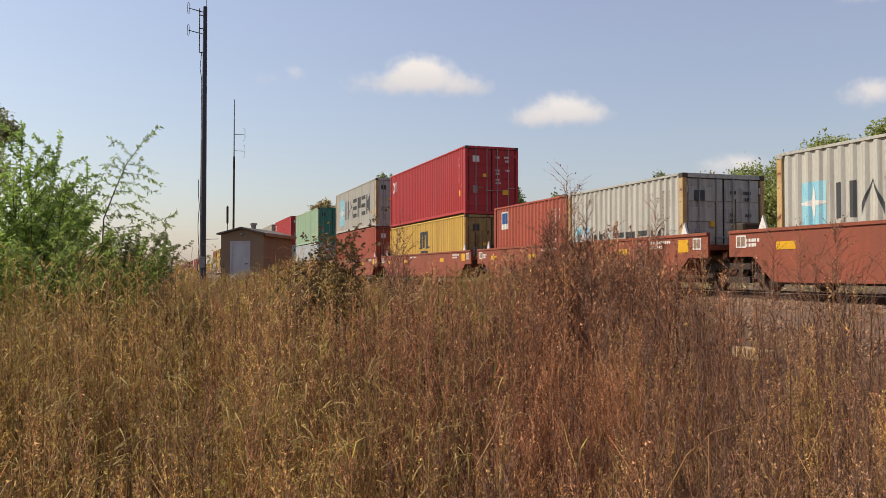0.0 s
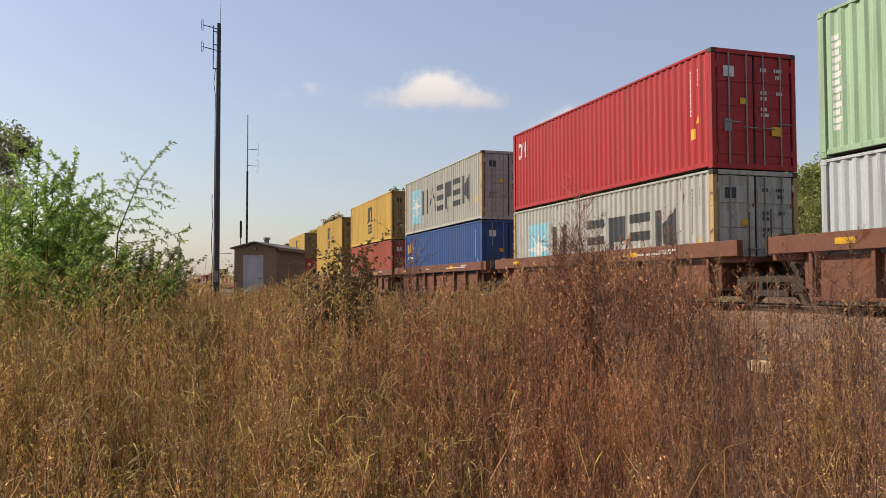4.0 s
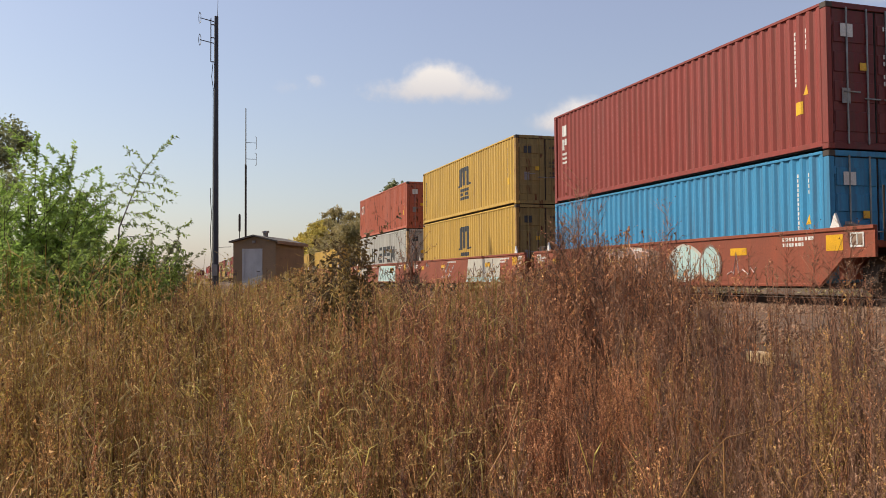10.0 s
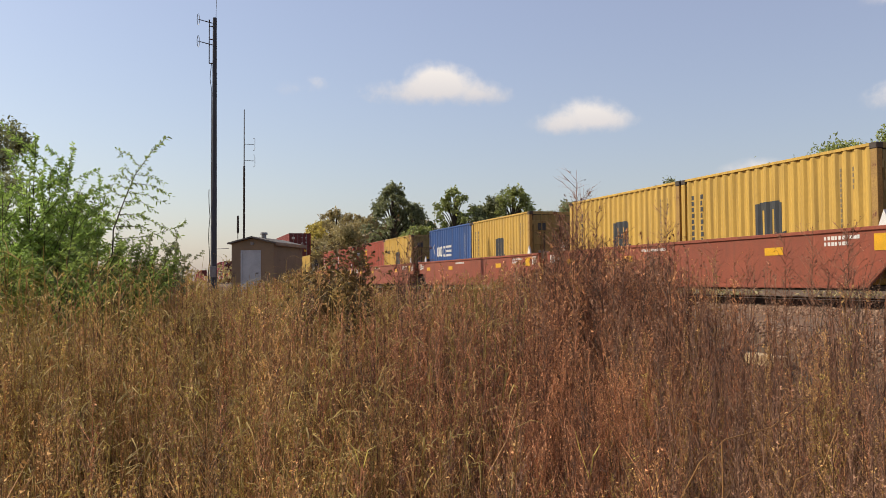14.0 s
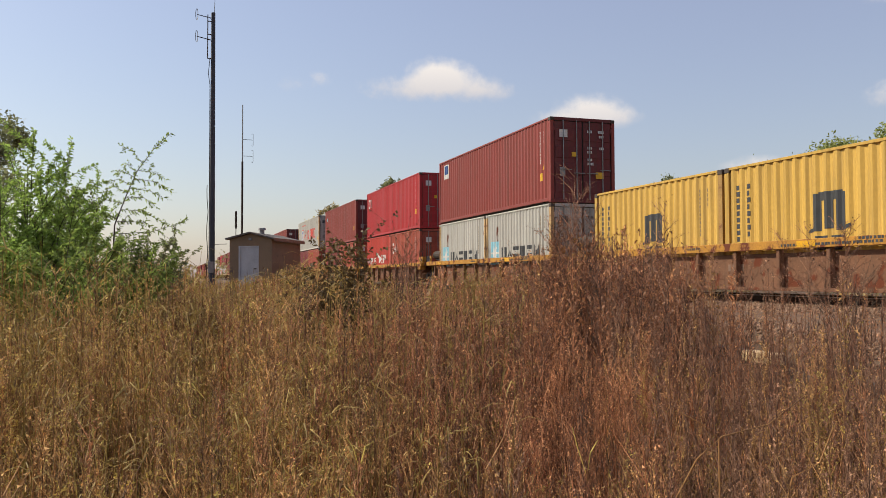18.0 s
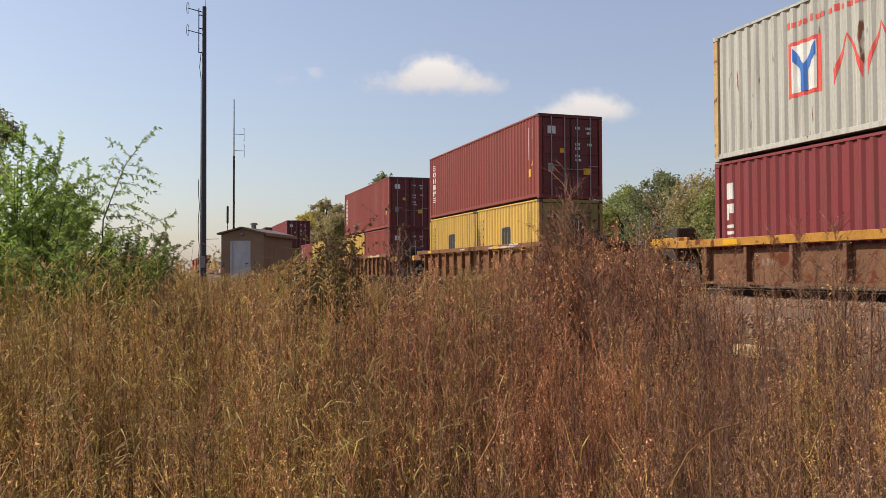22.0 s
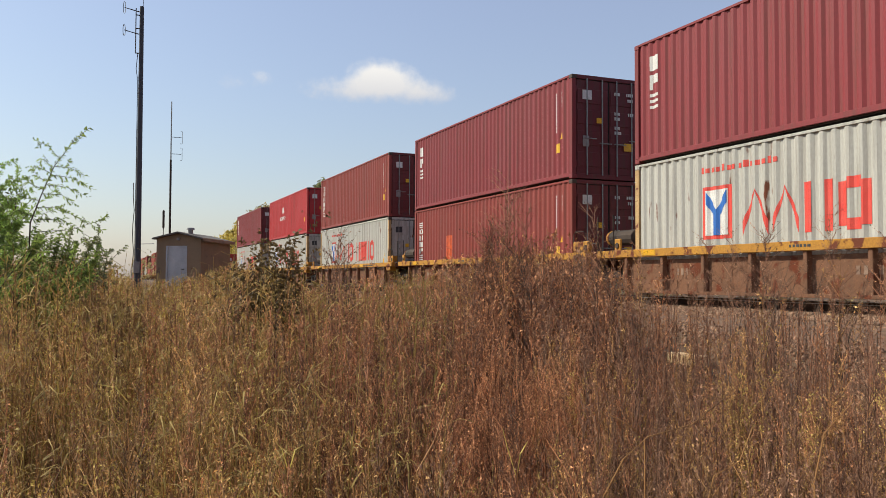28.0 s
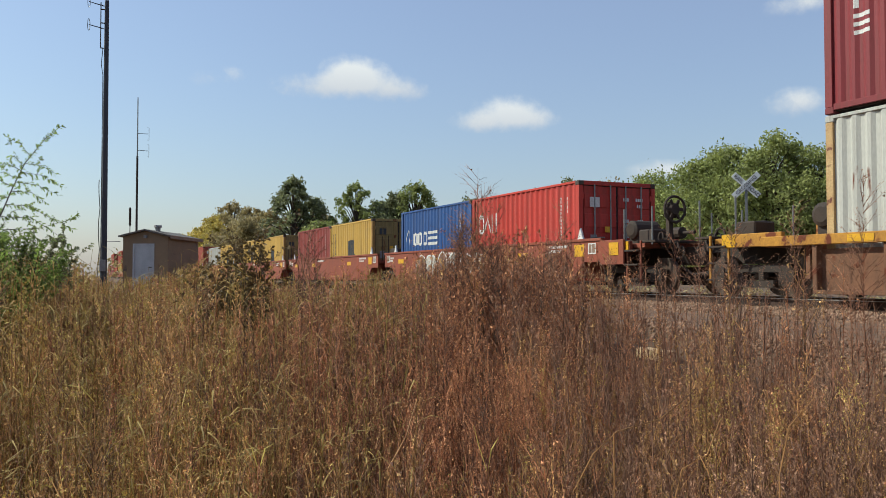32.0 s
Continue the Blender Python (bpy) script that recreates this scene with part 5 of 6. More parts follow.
def tree(az, dist, top, width, leaf, label, seed, leaves=5200, base=0.25, size=0.3, lean=0.0, clumps=60):
    """A broadleaf tree at a bearing from the camera; top is its height over the eye."""
    rnd = np.random.default_rng(seed)
    a = radians(az)
    x, y = -math.cos(a) * dist, math.sin(a) * dist
    z0 = ground_z(x, y)
    h = top + EYE[2] - z0
    ob = thing("tree", pose(x, y, z0), label, "tree", "trees beyond the track")
    limbs = [([(0, 0, -0.2), (lean * 0.2, 0, h * 0.3), (lean * 0.6, 0.1, h * 0.6), (lean, 0, h * 0.86)], [h * 0.022, h * 0.017, h * 0.01, h * 0.003])]
    places = []
    for k in range(clumps):
        t = base + (1 - base) * (k + rnd.random()) / clumps
        prof_w = width / 2 * (math.sin(math.pi * min(1, 0.18 + 0.8 * t)) ** 0.7)
        w = rnd.random() * 6.283
        d = prof_w * (0.25 + 0.75 * rnd.random())
        c = Vector((math.cos(w) * d + lean * t, math.sin(w) * d, h * (t * 0.93)))
        r = width * (0.07 + 0.09 * rnd.random()) * (1.1 - 0.4 * t) * (0.78 if az < 26 else 1.0)
        places.append((tuple(c), r))
        s = Vector((lean * t * 0.6, 0, h * max(0.12, t * 0.62)))
        limbs.append(([s, s.lerp(c, 0.5) + Vector((0, 0, 0.04 * h)), c], [h * 0.007, h * 0.0045, h * 0.0015]))
    part("trunk", limb_mesh("trunk", limbs), BARK, ob, "grey-brown trunk and limbs")
    part("crown", join("crown", [leaf_cloud(int(leaves * (1.9 if az < 30 else 3.4)), rnd, places, size * (0.7 if az < 30 else 0.5))]), leaf, ob, "loose leafy crown")
    return ob


YEL, DRK, BRN, GRN = "autumn-yellow broadleaf tree beyond the track", "dark green broadleaf tree beyond the track", "thinning brown-green tree beyond the track", "green broadleaf tree beyond the track"
for i, (az, dist, el, width, leaf, label, n) in enumerate((
        (7.0, 150, 2.4, 9, LEAF_YELLOW, YEL, 3000), (8.3, 140, 3.3, 9, LEAF_YELLOW, YEL, 3600), (9.6, 135, 4.3, 9, LEAF_YELLOW, YEL, 3800), (10.5, 130, 5.2, 8, LEAF_BROWN, BRN, 2400),
        (11.6, 125, 4.8, 8, LEAF_BROWN, BRN, 3000), (12.7, 120, 4.6, 8, LEAF_BROWN, BRN, 3600), (14.4, 110, 6.9, 8.5, LEAF_DARK, DRK, 5200), (15.7, 112, 5.6, 7, LEAF_DARK, DRK, 3600),
        (16.9, 125, 4.2, 8, LEAF_BROWN, BRN, 3000), (18.7, 110, 6.7, 7, TREE_GREEN, GRN, 3000), (20.2, 112, 5.4, 8, LEAF_DARK, DRK, 3000), (21.4, 110, 6.1, 7, LEAF_DARK, DRK, 3200),
        (22.7, 108, 6.6, 8, TREE_GREEN, DRK, 4600), (24.6, 118, 4.5, 8, TREE_GREEN, GRN, 3200), (26.4, 100, 5.4, 7, LEAF_DARK, DRK, 3600), (28.6, 95, 4.6, 8, LEAF_BROWN, BRN, 3600),
        (31.0, 92, 5.7, 9, TREE_GREEN, GRN, 4200), (33.3, 88, 6.7, 8, LEAF_DARK, DRK, 4200), (36.0, 84, 6.3, 9, LEAF_BROWN, BRN, 4400), (38.6, 78, 6.9, 9, TREE_GREEN, GRN, 4600),
        (41.2, 74, 7.7, 9, TREE_GREEN, GRN, 5200), (43.6, 72, 8.6, 9, TREE_GREEN, GRN, 6000), (46.2, 70, 9.3, 9, TREE_GREEN, GRN, 6000), (48.6, 72, 8.2, 9, TREE_GREEN, GRN, 5200),
        (51.5, 74, 8.0, 10, TREE_GREEN, GRN, 5200), (55.0, 76, 8.0, 10, TREE_GREEN, GRN, 5200),
        (9.0, 128, 3.6, 10, LEAF_YELLOW, YEL, 3200), (11.2, 118, 3.9, 10, LEAF_BROWN, BRN, 3200), (16.2, 104, 3.8, 9, TREE_GREEN, GRN, 3000), (18.0, 104, 3.6, 9, LEAF_DARK, DRK, 3000),
        (20.8, 104, 4.0, 9, LEAF_DARK, DRK, 3000), (24.0, 102, 3.8, 9, LEAF_BROWN, BRN, 3000))):
    tree(az, dist, dist * math.tan(radians(el)), width * (1.25 if az < 26 else 1.4), leaf, label, 100 + i, n, 0.08, 0.26 + dist * 0.0006, 0.8, 84 if az < 26 else 110)
tree(-12.5, 30, 30 * math.tan(radians(11.0)), 7.5, LEAF_DARK, "dark green tree behind the shrubs", 77, 9000, 0.1, 0.11, 0.4, 40)

# low wood line that closes the distance
rnd = np.random.default_rng(11)
hedge = []
for k in range(150):
    a = radians(-40 + 175 * k / 150 + rnd.normal() * 0.4)
    dist = 170 + 40 * rnd.random()
    r = 2.2 + 2.2 * rnd.random()
    hedge.append(((-math.cos(a) * dist, math.sin(a) * dist, 1.0 + r * 0.7), r))
wood = dress(new("far_woods", join("far_woods", [leaf_cloud(26000, rnd, hedge, 0.42)])), LEAF_BROWN)
tagged(wood, "far low brown-green wood line", "woods", kind="stuff")
brush = []
for k in range(90):
    brush.append(((-58 + 62 * rnd.random(), 19.5 + 4 * rnd.random() ** 2, 0.5 + 0.5 * rnd.random()), 0.5 + 0.5 * rnd.random()))
under = dress(new("far_side_brush", join("far_side_brush", [leaf_cloud(15000, rnd, brush, 0.07)])), LEAF_BROWN)
tagged(under, "brown-green brush beyond the track", "brush", kind="stuff")

# ---- shrubs and sapling ----
def shoot_leaves(pts, rnd, count, length, width):
    """Narrow leaves set along a shoot, both sides."""
    p = np.array([tuple(q) for q in pts])
    t = np.sort(rnd.random(count)) * (len(p) - 1)
    i = np.minimum(t.astype(int), len(p) - 2)
    w = (t - i)[:, None]
    pos = p[i] * (1 - w) + p[i + 1] * w
    way = p[i + 1] - p[i]
    way /= np.linalg.norm(way, axis=1)[:, None]
    out = np.cross(way, rnd.normal(size=(count, 3)))
    out /= np.linalg.norm(out, axis=1)[:, None]
    a = out * 0.8 + way * 0.6
    a /= np.linalg.norm(a, axis=1)[:, None]
    b = np.cross(a, rnd.normal(size=(count, 3)))
    b /= np.linalg.norm(b, axis=1)[:, None]
    l = length * (0.6 + 0.7 * rnd.random((count, 1)))
    v = np.stack([pos, pos + a * l * 0.5 + b * width / 2, pos + a * l - np.array([0, 0, 0.2]) * l, pos + a * l * 0.5 - b * width / 2], 1)
    f = np.array([(0, 1, 2), (0, 2, 3)])[None] + (np.arange(count) * 4)[:, None, None]
    return v.reshape(-1, 3), f.reshape(-1, 3)


def shrub(name, az, dist, tips, leaf, label, seed, per=60, ll=0.055, lw=0.022, twigs=9, wood=0.012):
    """Shoots from one foot to given tips: (bearing, elevation) in degrees with a depth offset."""
    rnd = np.random.default_rng(seed)
    a = radians(az)
    x, y = -math.cos(a) * dist, math.sin(a) * dist
    z0 = ground_z(x, y)
    ob = thing(name, pose(x, y, z0), label, "shrub", "green shrubs by the field")
    limbs, leaves = [], []
    for taz, tel, dd in tips:
        b, d2 = radians(taz), dist + dd
        tip = Vector((-math.cos(b) * d2 - x, math.sin(b) * d2 - y, EYE[2] + d2 * math.tan(radians(tel)) - z0))
        foot = Vector((rnd.normal() * 0.15, rnd.normal() * 0.15, -0.05))
        mid = foot.lerp(tip, 0.5) + Vector((rnd.normal() * 0.08, rnd.normal() * 0.08, 0.15))
        pts = [foot, foot.lerp(mid, 0.5) + Vector((0, 0, 0.04)), mid, mid.lerp(tip, 0.5), tip]
        limbs.append((pts, [wood, wood * 0.85, wood * 0.65, wood * 0.45, wood * 0.2]))
        leaves.append(shoot_leaves(pts[2:], rnd, per, ll, lw))
        size = tip.length
        for k in range(twigs):
            t = 0.3 + 0.65 * rnd.random()
            q = (1 - t) * foot + t * tip if t > 0.5 else foot.lerp(mid, t * 2)
            w = rnd.random() * 6.283
            length = size * (0.1 + 0.16 * rnd.random())
            end = q + Vector((math.cos(w) * 0.75, math.sin(w) * 0.75, 0.45 + 0.4 * rnd.random())) * length
            bend = q.lerp(end, 0.5) + Vector((0, 0, 0.06 * length))
            limbs.append(([q, bend, end], [wood * 0.4, wood * 0.25, wood * 0.12]))
            leaves.append(shoot_leaves([q, bend, end], rnd, int(per * 0.7), ll, lw))
    part("wood", limb_mesh("wood", limbs), BARK, ob, "thin brown branches")
    part("foliage", join("foliage", leaves), leaf, ob, "narrow green leaves")
    return ob


srnd = random.Random(21)
cloud_tips = lambda a0, a1, e0, e1, n, dd=1.2: [(srnd.uniform(a0, a1), srnd.uniform(e0, e1), srnd.uniform(-dd, dd)) for _ in range(n)]
big = shrub("green_shrub", -8.2, 11, [(-8.5, 8.8, 0), (-6.4, 8.1, 0.2), (-7.6, 7.2, -0.3), (-9.6, 7.8, 0.3), (-5.6, 6.6, 0), (-7.0, 6.6, 0.3), (-8.8, 6.9, -0.4)] + cloud_tips(-12, -4.6, 1.5, 6.2, 32), LEAF_BRIGHT,
            "bright green leafy shrub at the field edge", 31, 125, 0.058, 0.021, 12)
low = shrub("green_shrub", -8.5, 9.5, cloud_tips(-13.5, -3.0, -1.5, 3.0, 26) + cloud_tips(-5, 0.4, -3.0, 0.6, 16), LEAF_GREEN, "mid green spreading shrub in the weeds", 32, 115, 0.052, 0.02, 11)


def frond_sapling():
    """Arching shoots, each with rows of side sprays that carry small leaves."""
    rnd = np.random.default_rng(33)
    az, dist = radians(-3.0), 10.5
    x, y = -math.cos(az) * dist, math.sin(az) * dist
    z0 = ground_z(x, y)
    ob = thing("leafy_sapling", pose(x, y, z0), "slender sapling with arching feathery sprays", "sapling", "green shrubs by the field")
    limbs, leaves = [], []

    def spot(a, e):
        a = radians(a)
        return Vector((-math.cos(a) * dist - x, math.sin(a) * dist - y, EYE[2] + dist * math.tan(radians(e)) - z0))

    def spray(line, radius, gap=0.012):
        pts = [spot(*p) + Vector((rnd.normal() * 0.04, 0, 0)) for p in line]
        limbs.append((pts, [radius * (1 - 0.8 * i / (len(pts) - 1)) for i in range(len(pts))]))
        length = sum((pts[i + 1] - pts[i]).length for i in range(len(pts) - 1))
        leaves.append(shoot_leaves(pts, rnd, int(length / gap), 0.05, 0.019))

    stem = [(-3.6, -6), (-3.9, -1.0), (-3.75, 3.4), (-3.05, 5.4), (-2.4, 7.0), (-1.3, 8.6), (-0.4, 9.5)]
    limbs.append(([spot(*p) for p in stem], [0.011, 0.01, 0.008, 0.006, 0.0045, 0.003, 0.0016]))
    leaves.append(shoot_leaves([spot(*p) for p in stem[3:]], rnd, 110, 0.055, 0.021))
    # side sprays, from the stem out to their drooping tips
    for line in (((-2.1, 7.4), (-2.7, 8.2), (-3.6, 8.6)), ((-2.5, 6.8), (-2.9, 7.3), (-3.2, 7.4)), ((-2.6, 6.5), (-3.3, 6.9), (-4.0, 6.8)), ((-2.8, 6.0), (-3.6, 6.4), (-4.3, 6.1)), ((-3.0, 5.5), (-3.9, 5.9), (-4.6, 5.3)),
                 ((-3.3, 4.8), (-4.3, 5.0), (-5.2, 4.4)), ((-2.4, 7.0), (-1.5, 6.9), (-0.6, 6.5)), ((-2.6, 6.4), (-1.4, 6.3), (-0.1, 5.6)), ((-2.9, 5.8), (-1.7, 5.7), (-0.4, 5.1)), ((-3.1, 5.2), (-2.0, 5.2), (-1.0, 4.5)),
                 ((-3.4, 4.4), (-2.1, 4.4), (-0.8, 3.6), (0.4, 3.0)), ((-3.6, 3.6), (-1.9, 3.6), (-0.4, 2.6), (0.6, 1.6)), ((-3.6, 3.8), (-4.5, 4.2), (-5.4, 3.4)), ((-3.5, 2.8), (-1.5, 3.0), (0.2, 3.6), (0.7, 4.0)),
                 ((-3.7, 2.8), (-3.0, 4.0), (-2.0, 4.4), (-1.6, 3.9))):
        spray(line, 0.004)
        for k in range(2):
            t = 0.35 + 0.3 * k
            q = Vector(line[0]).lerp(Vector(line[-1]), t) + Vector((0, 0.25))
            spray((tuple(q), tuple(q + Vector((0.25 * (line[-1][0] > line[0][0]) * 2 - 0.25, 0.35 - 0.7 * k)))), 0.002)
    # leafy lower growth
    for k in range(60):
        az_, el_ = -5.2 + 5.6 * rnd.random(), 0.2 + 3.0 * rnd.random() ** 1.4
        el_ = min(el_, 3.6 - 0.45 * (az_ + 4))
        spray(((-3.4 + 0.4 * rnd.normal(), -5), (0.5 * (az_ - 3.4), -1.0), (az_ * 0.8 - 0.7, el_ - 1.4), (az_, el_)), 0.006, 0.011)
    part("wood", limb_mesh("wood", limbs), BARK, ob, "thin arching brown shoots")
    part("foliage", join("foliage", leaves), LEAF_GREEN, ob, "small feathery green leaves")
    return ob


sapling = frond_sapling()
bush = shrub("round_bush", -1.0, 17, cloud_tips(-2.6, 0.7, -0.5, 2.5, 22, 0.7), LEAF_DARK, "small dark green round bush", 34, 70, 0.07, 0.035, 9)
leafy = shrub("leafy_weed", 10.4, 8.2, cloud_tips(8.2, 10.6, -2.4, 2.6, 14, 0.4) + cloud_tips(10.0, 12.8, -2.4, 3.3, 18, 0.4), LEAF_OLIVE, "tall drying olive-brown broadleaf weed in the field", 35, 30, 0.046, 0.026, 8, 0.006)
dry = shrub("dry_bush", 15.5, 9.2, cloud_tips(14.3, 16.4, -2.0, 4.5, 18, 0.3), WEED_TWIG, "dark brown dry bush in the field", 36, 26, 0.03, 0.008, 8, 0.006)
dry_b = shrub("dry_bush", 30.0, 8.4, cloud_tips(26.5, 33.5, -1.0, 3.6, 22, 0.5), WEED_BARE, "twiggy reddish-brown dry bush in the field", 37, 22, 0.026, 0.007, 8, 0.005)
dry_d = shrub("dry_bush", 27.2, 8.8, cloud_tips(25.4, 29.2, 0.5, 5.4, 13, 0.4), WEED_BARE, "dense reddish-brown dry bush in the field", 38, 30, 0.028, 0.008, 10, 0.005)
dry_c = [shrub("dry_bush", az, d, cloud_tips(az - 2.6, az + 2.6, -2.4, top, n, 0.5), WEED_DULL, "twiggy grey-brown dry bush in front of the ballast", 60 + i, 26, 0.018, 0.006, 10, 0.004)
         for i, (az, d, top, n) in enumerate(((44.2, 8.0, 3.0, 13), (48.5, 8.2, 1.8, 10), (22.8, 8.8, 2.0, 11)))]

# ---- weeds ----
def prism(p0, p1, r0, r1):
    """Three-sided tapered stalk."""
    p0, p1 = np.array(p0), np.array(p1)
    w = p1 - p0
    w /= np.linalg.norm(w) + 1e-9
    a = np.cross(w, (1, 0.3, 0.1))
    a /= np.linalg.norm(a)
    b = np.cross(w, a)
    ringv = [a * math.cos(k * 2.0944) + b * math.sin(k * 2.0944) for k in range(3)]
    v = [p0 + q * r0 for q in ringv] + [p1 + q * r1 for q in ringv]
    f = []
    for k in range(3):
        k2 = (k + 1) % 3
        f += [(k, k2, 3 + k2), (k, 3 + k2, 3 + k)]
    return np.array(v), np.array(f)


def spike(p0, p1, r):
    v, f = prism(p0, p1, r, r * 0.3)
    return np.concatenate([v[:3], [np.mean(v[3:], 0)]]), np.array([(0, 1, 3), (1, 2, 3), (2, 0, 3)])


def weed(rnd, h, stems, branches, bits, bit, thick, bushy=1.0, sub=0):
    """A dry annual weed: upright stems, steep side shoots, many tiny leaf and seed scraps."""
    pieces, n = [], 0
    for _ in range(stems):
        tall = h * (0.72 + 0.28 * rnd.random())
        foot = np.array([rnd.normal() * 0.06, rnd.normal() * 0.06, 0]) * (stems > 1)
        stem = [foot]
        for k in range(4):
            stem.append(stem[-1] + np.array([rnd.normal() * 0.035 + foot[0] * 0.3, rnd.normal() * 0.035 + foot[1] * 0.3, 1.0]) * tall / 4)
        for k in range(4):
            pieces.append(prism(stem[k], stem[k + 1], thick * (1 - k * 0.2), thick * (1 - (k + 1) * 0.2)))
        lines = []
        for k in range(branches):
            t = 0.14 + 0.82 * rnd.random()
            i = min(int(t * 4), 3)
            q = stem[i] + (stem[i + 1] - stem[i]) * (t * 4 - i)
            w = rnd.random() * 6.283
            length = tall * (0.07 + 0.15 * rnd.random()) * (1.25 - 0.8 * t)
            out = (0.15 + 0.5 * rnd.random()) * bushy
            e = q + np.array([math.cos(w) * out, math.sin(w) * out, 0.95]) * length
            pieces.append(spike(q, e, thick * 0.45))
            lines.append((q, e))
            for _ in range(sub):
                c = q + (e - q) * (0.2 + 0.6 * rnd.random())
                d = e + rnd.normal(size=3) * length * 0.3
                pieces.append(spike(c, c + (d - c) * 0.75, thick * 0.3))
                lines.append((c, c + (d - c) * 0.75))
        lines.append((stem[2], stem[4]))
        L0 = np.array([l[0] for l in lines])
        L1 = np.array([l[1] for l in lines])
        k = rnd.integers(0, len(lines), bits)
        w = (0.15 + 0.85 * rnd.random((bits, 1)))
        pos = L0[k] * (1 - w) + L1[k] * w
        a = rnd.normal(size=(bits, 3)) + np.array([0, 0, 0.9])
        a /= np.linalg.norm(a, axis=1)[:, None]
        b = np.cross(a, rnd.normal(size=(bits, 3)))
        b /= np.linalg.norm(b, axis=1)[:, None]
        s = bit * (0.5 + rnd.random((bits, 1)))
        v = np.stack([pos - b * s * 0.3, pos + a * s, pos + b * s * 0.36 + a * s * 0.4], 1)
        pieces.append((v.reshape(-1, 3), np.arange(bits * 3).reshape(-1, 3)))
    vs, fs, ks = [], [], []
    for pv, pf in pieces:
        vs.append(pv)
        fs.append(pf + n)
        ks.append(np.full(len(pf), int(len(pf) == bits)))
        n += len(pv)
    return np.concatenate(vs), np.concatenate(fs), np.concatenate(ks)


def culm(rnd, h, count):
    """A few upright culms, each with short curling leaves along it."""
    vs, fs, n = [], [], 0
    for _ in range(count):
        foot = np.array([rnd.normal() * 0.06, rnd.normal() * 0.06, 0])
        tip = foot + np.array([rnd.normal() * 0.08, rnd.normal() * 0.08, h * (0.75 + 0.25 * rnd.random())])
        v, f = prism(foot, tip, 0.0026, 0.001)
        vs.append(v)
        fs.append(f + n)
        n += len(v)
        for k in range(9):
            q = foot + (tip - foot) * (0.15 + 0.85 * (k + rnd.random()) / 9)
            w = rnd.random() * 6.283
            l = 0.07 + 0.16 * rnd.random()
            d = np.array([math.cos(w), math.sin(w), 0])
            side = np.array([-math.sin(w), math.cos(w), 0.3]) * (0.0014 + 0.0012 * rnd.random())
            droop = 0.3 + 0.9 * rnd.random()
            p = [q + d * l * t * 0.8 + np.array([0, 0, l * (0.7 * t - droop * t * t)]) for t in (0, 0.4, 0.75, 1.0)]
            vs.append(np.array([p[0] - side, p[0] + side, p[1] - side, p[1] + side, p[2] - side * 0.7, p[2] + side * 0.7, p[3]]))
            fs.append(np.array([(0, 1, 3), (0, 3, 2), (2, 3, 5), (2, 5, 4), (4, 5, 6)]) + n)
            n += 7
    f = np.concatenate(fs)
    return np.concatenate(vs), f, np.zeros(len(f), int)


def scatter(name, protos, spots, mat, label, category, stalk=None):
    """Plants set at spots (x, y, height scale, lean), joined into one sheet of growth."""
    rnd = np.random.default_rng(5)
    vs, fs, ks, n = [], [], [], 0
    for x, y, s, lean in spots:
        v, f, kinds = protos[rnd.integers(0, len(protos))]
        a = rnd.random() * 6.283
        c, d = math.cos(a), math.sin(a)
        w = np.stack([v[:, 0] * c - v[:, 1] * d + v[:, 2] * lean, v[:, 0] * d + v[:, 1] * c + v[:, 2] * lean * 0.4, v[:, 2]], 1) * s
        vs.append(w + np.array([x, y, ground_z(x, y) - 0.02]))
        fs.append(f + n)
        ks.append(kinds)
        n += len(v)
    ob = new(name, triangles(name, np.concatenate(vs), np.concatenate(fs), np.concatenate(ks)))
    for slot, m in zip(ob.material_slots, (stalk or mat, mat)):
        slot.link, slot.material = "OBJECT", m
    return tagged(ob, label, category, kind="stuff")


STALK = {"dull": WEED_GREY, "red": WEED_BARE, "tan": STALK_TAN, "olive": STALK_TAN}
wr = np.random.default_rng(8)


def field(r0, r1, per_m2, a0=-14.0, a1=58.0):
    """Spots in a fan round the camera, kept off the ballast."""
    area = 0.5 * (r1 * r1 - r0 * r0) * radians(a1 - a0)
    out = []
    for _ in range(int(area * per_m2)):
        r = math.sqrt(r0 * r0 + (r1 * r1 - r0 * r0) * wr.random())
        a = radians(a0 + (a1 - a0) * wr.random())
        x, y = -math.cos(a) * r, math.sin(a) * r
        edge = 9.6 + 0.7 * noise.noise((x * 0.4, 0, 9))
        if wr.random() < 0.5 * smooth(32, 38, math.degrees(a)) * smooth(5.5, 7.5, r):
            continue
        if y < edge and wr.random() < (1.15 - 0.85 * smooth(5.0, edge, y)) * (1 - (0.6 * smooth(5.0, 7.0, r) - 0.25) * smooth(31, 39, math.degrees(a))) * (0.82 + 1.5 * noise.noise((x * 1.9, y * 1.9, 4))):
            out.append((x, y))
    return out


def height(x, y):
    """Wanted plant height: near plants stay under the view, the far ones reach eye level."""
    r = math.hypot(x, y)
    az = math.degrees(math.atan2(y, -x))
    g = ground_z(x, y)
    el = -0.2 + 1.6 * (1 - smooth(-3, 4, az)) + 3.3 * math.exp(-((az - 29) / 7) ** 2) + 1.2 * math.exp(-((az - 9) / 3) ** 2) + 2.0 * math.exp(-((az - 42) / 8) ** 2)
    cap = EYE[2] - g + r * math.tan(radians(el)) * smooth(3, 8, r)
    tall = 1.22 + 0.3 * noise.noise((x * 0.35, y * 0.35, 2))
    return max(0.35, min(tall + 0.95 * smooth(4, 9, r), cap))


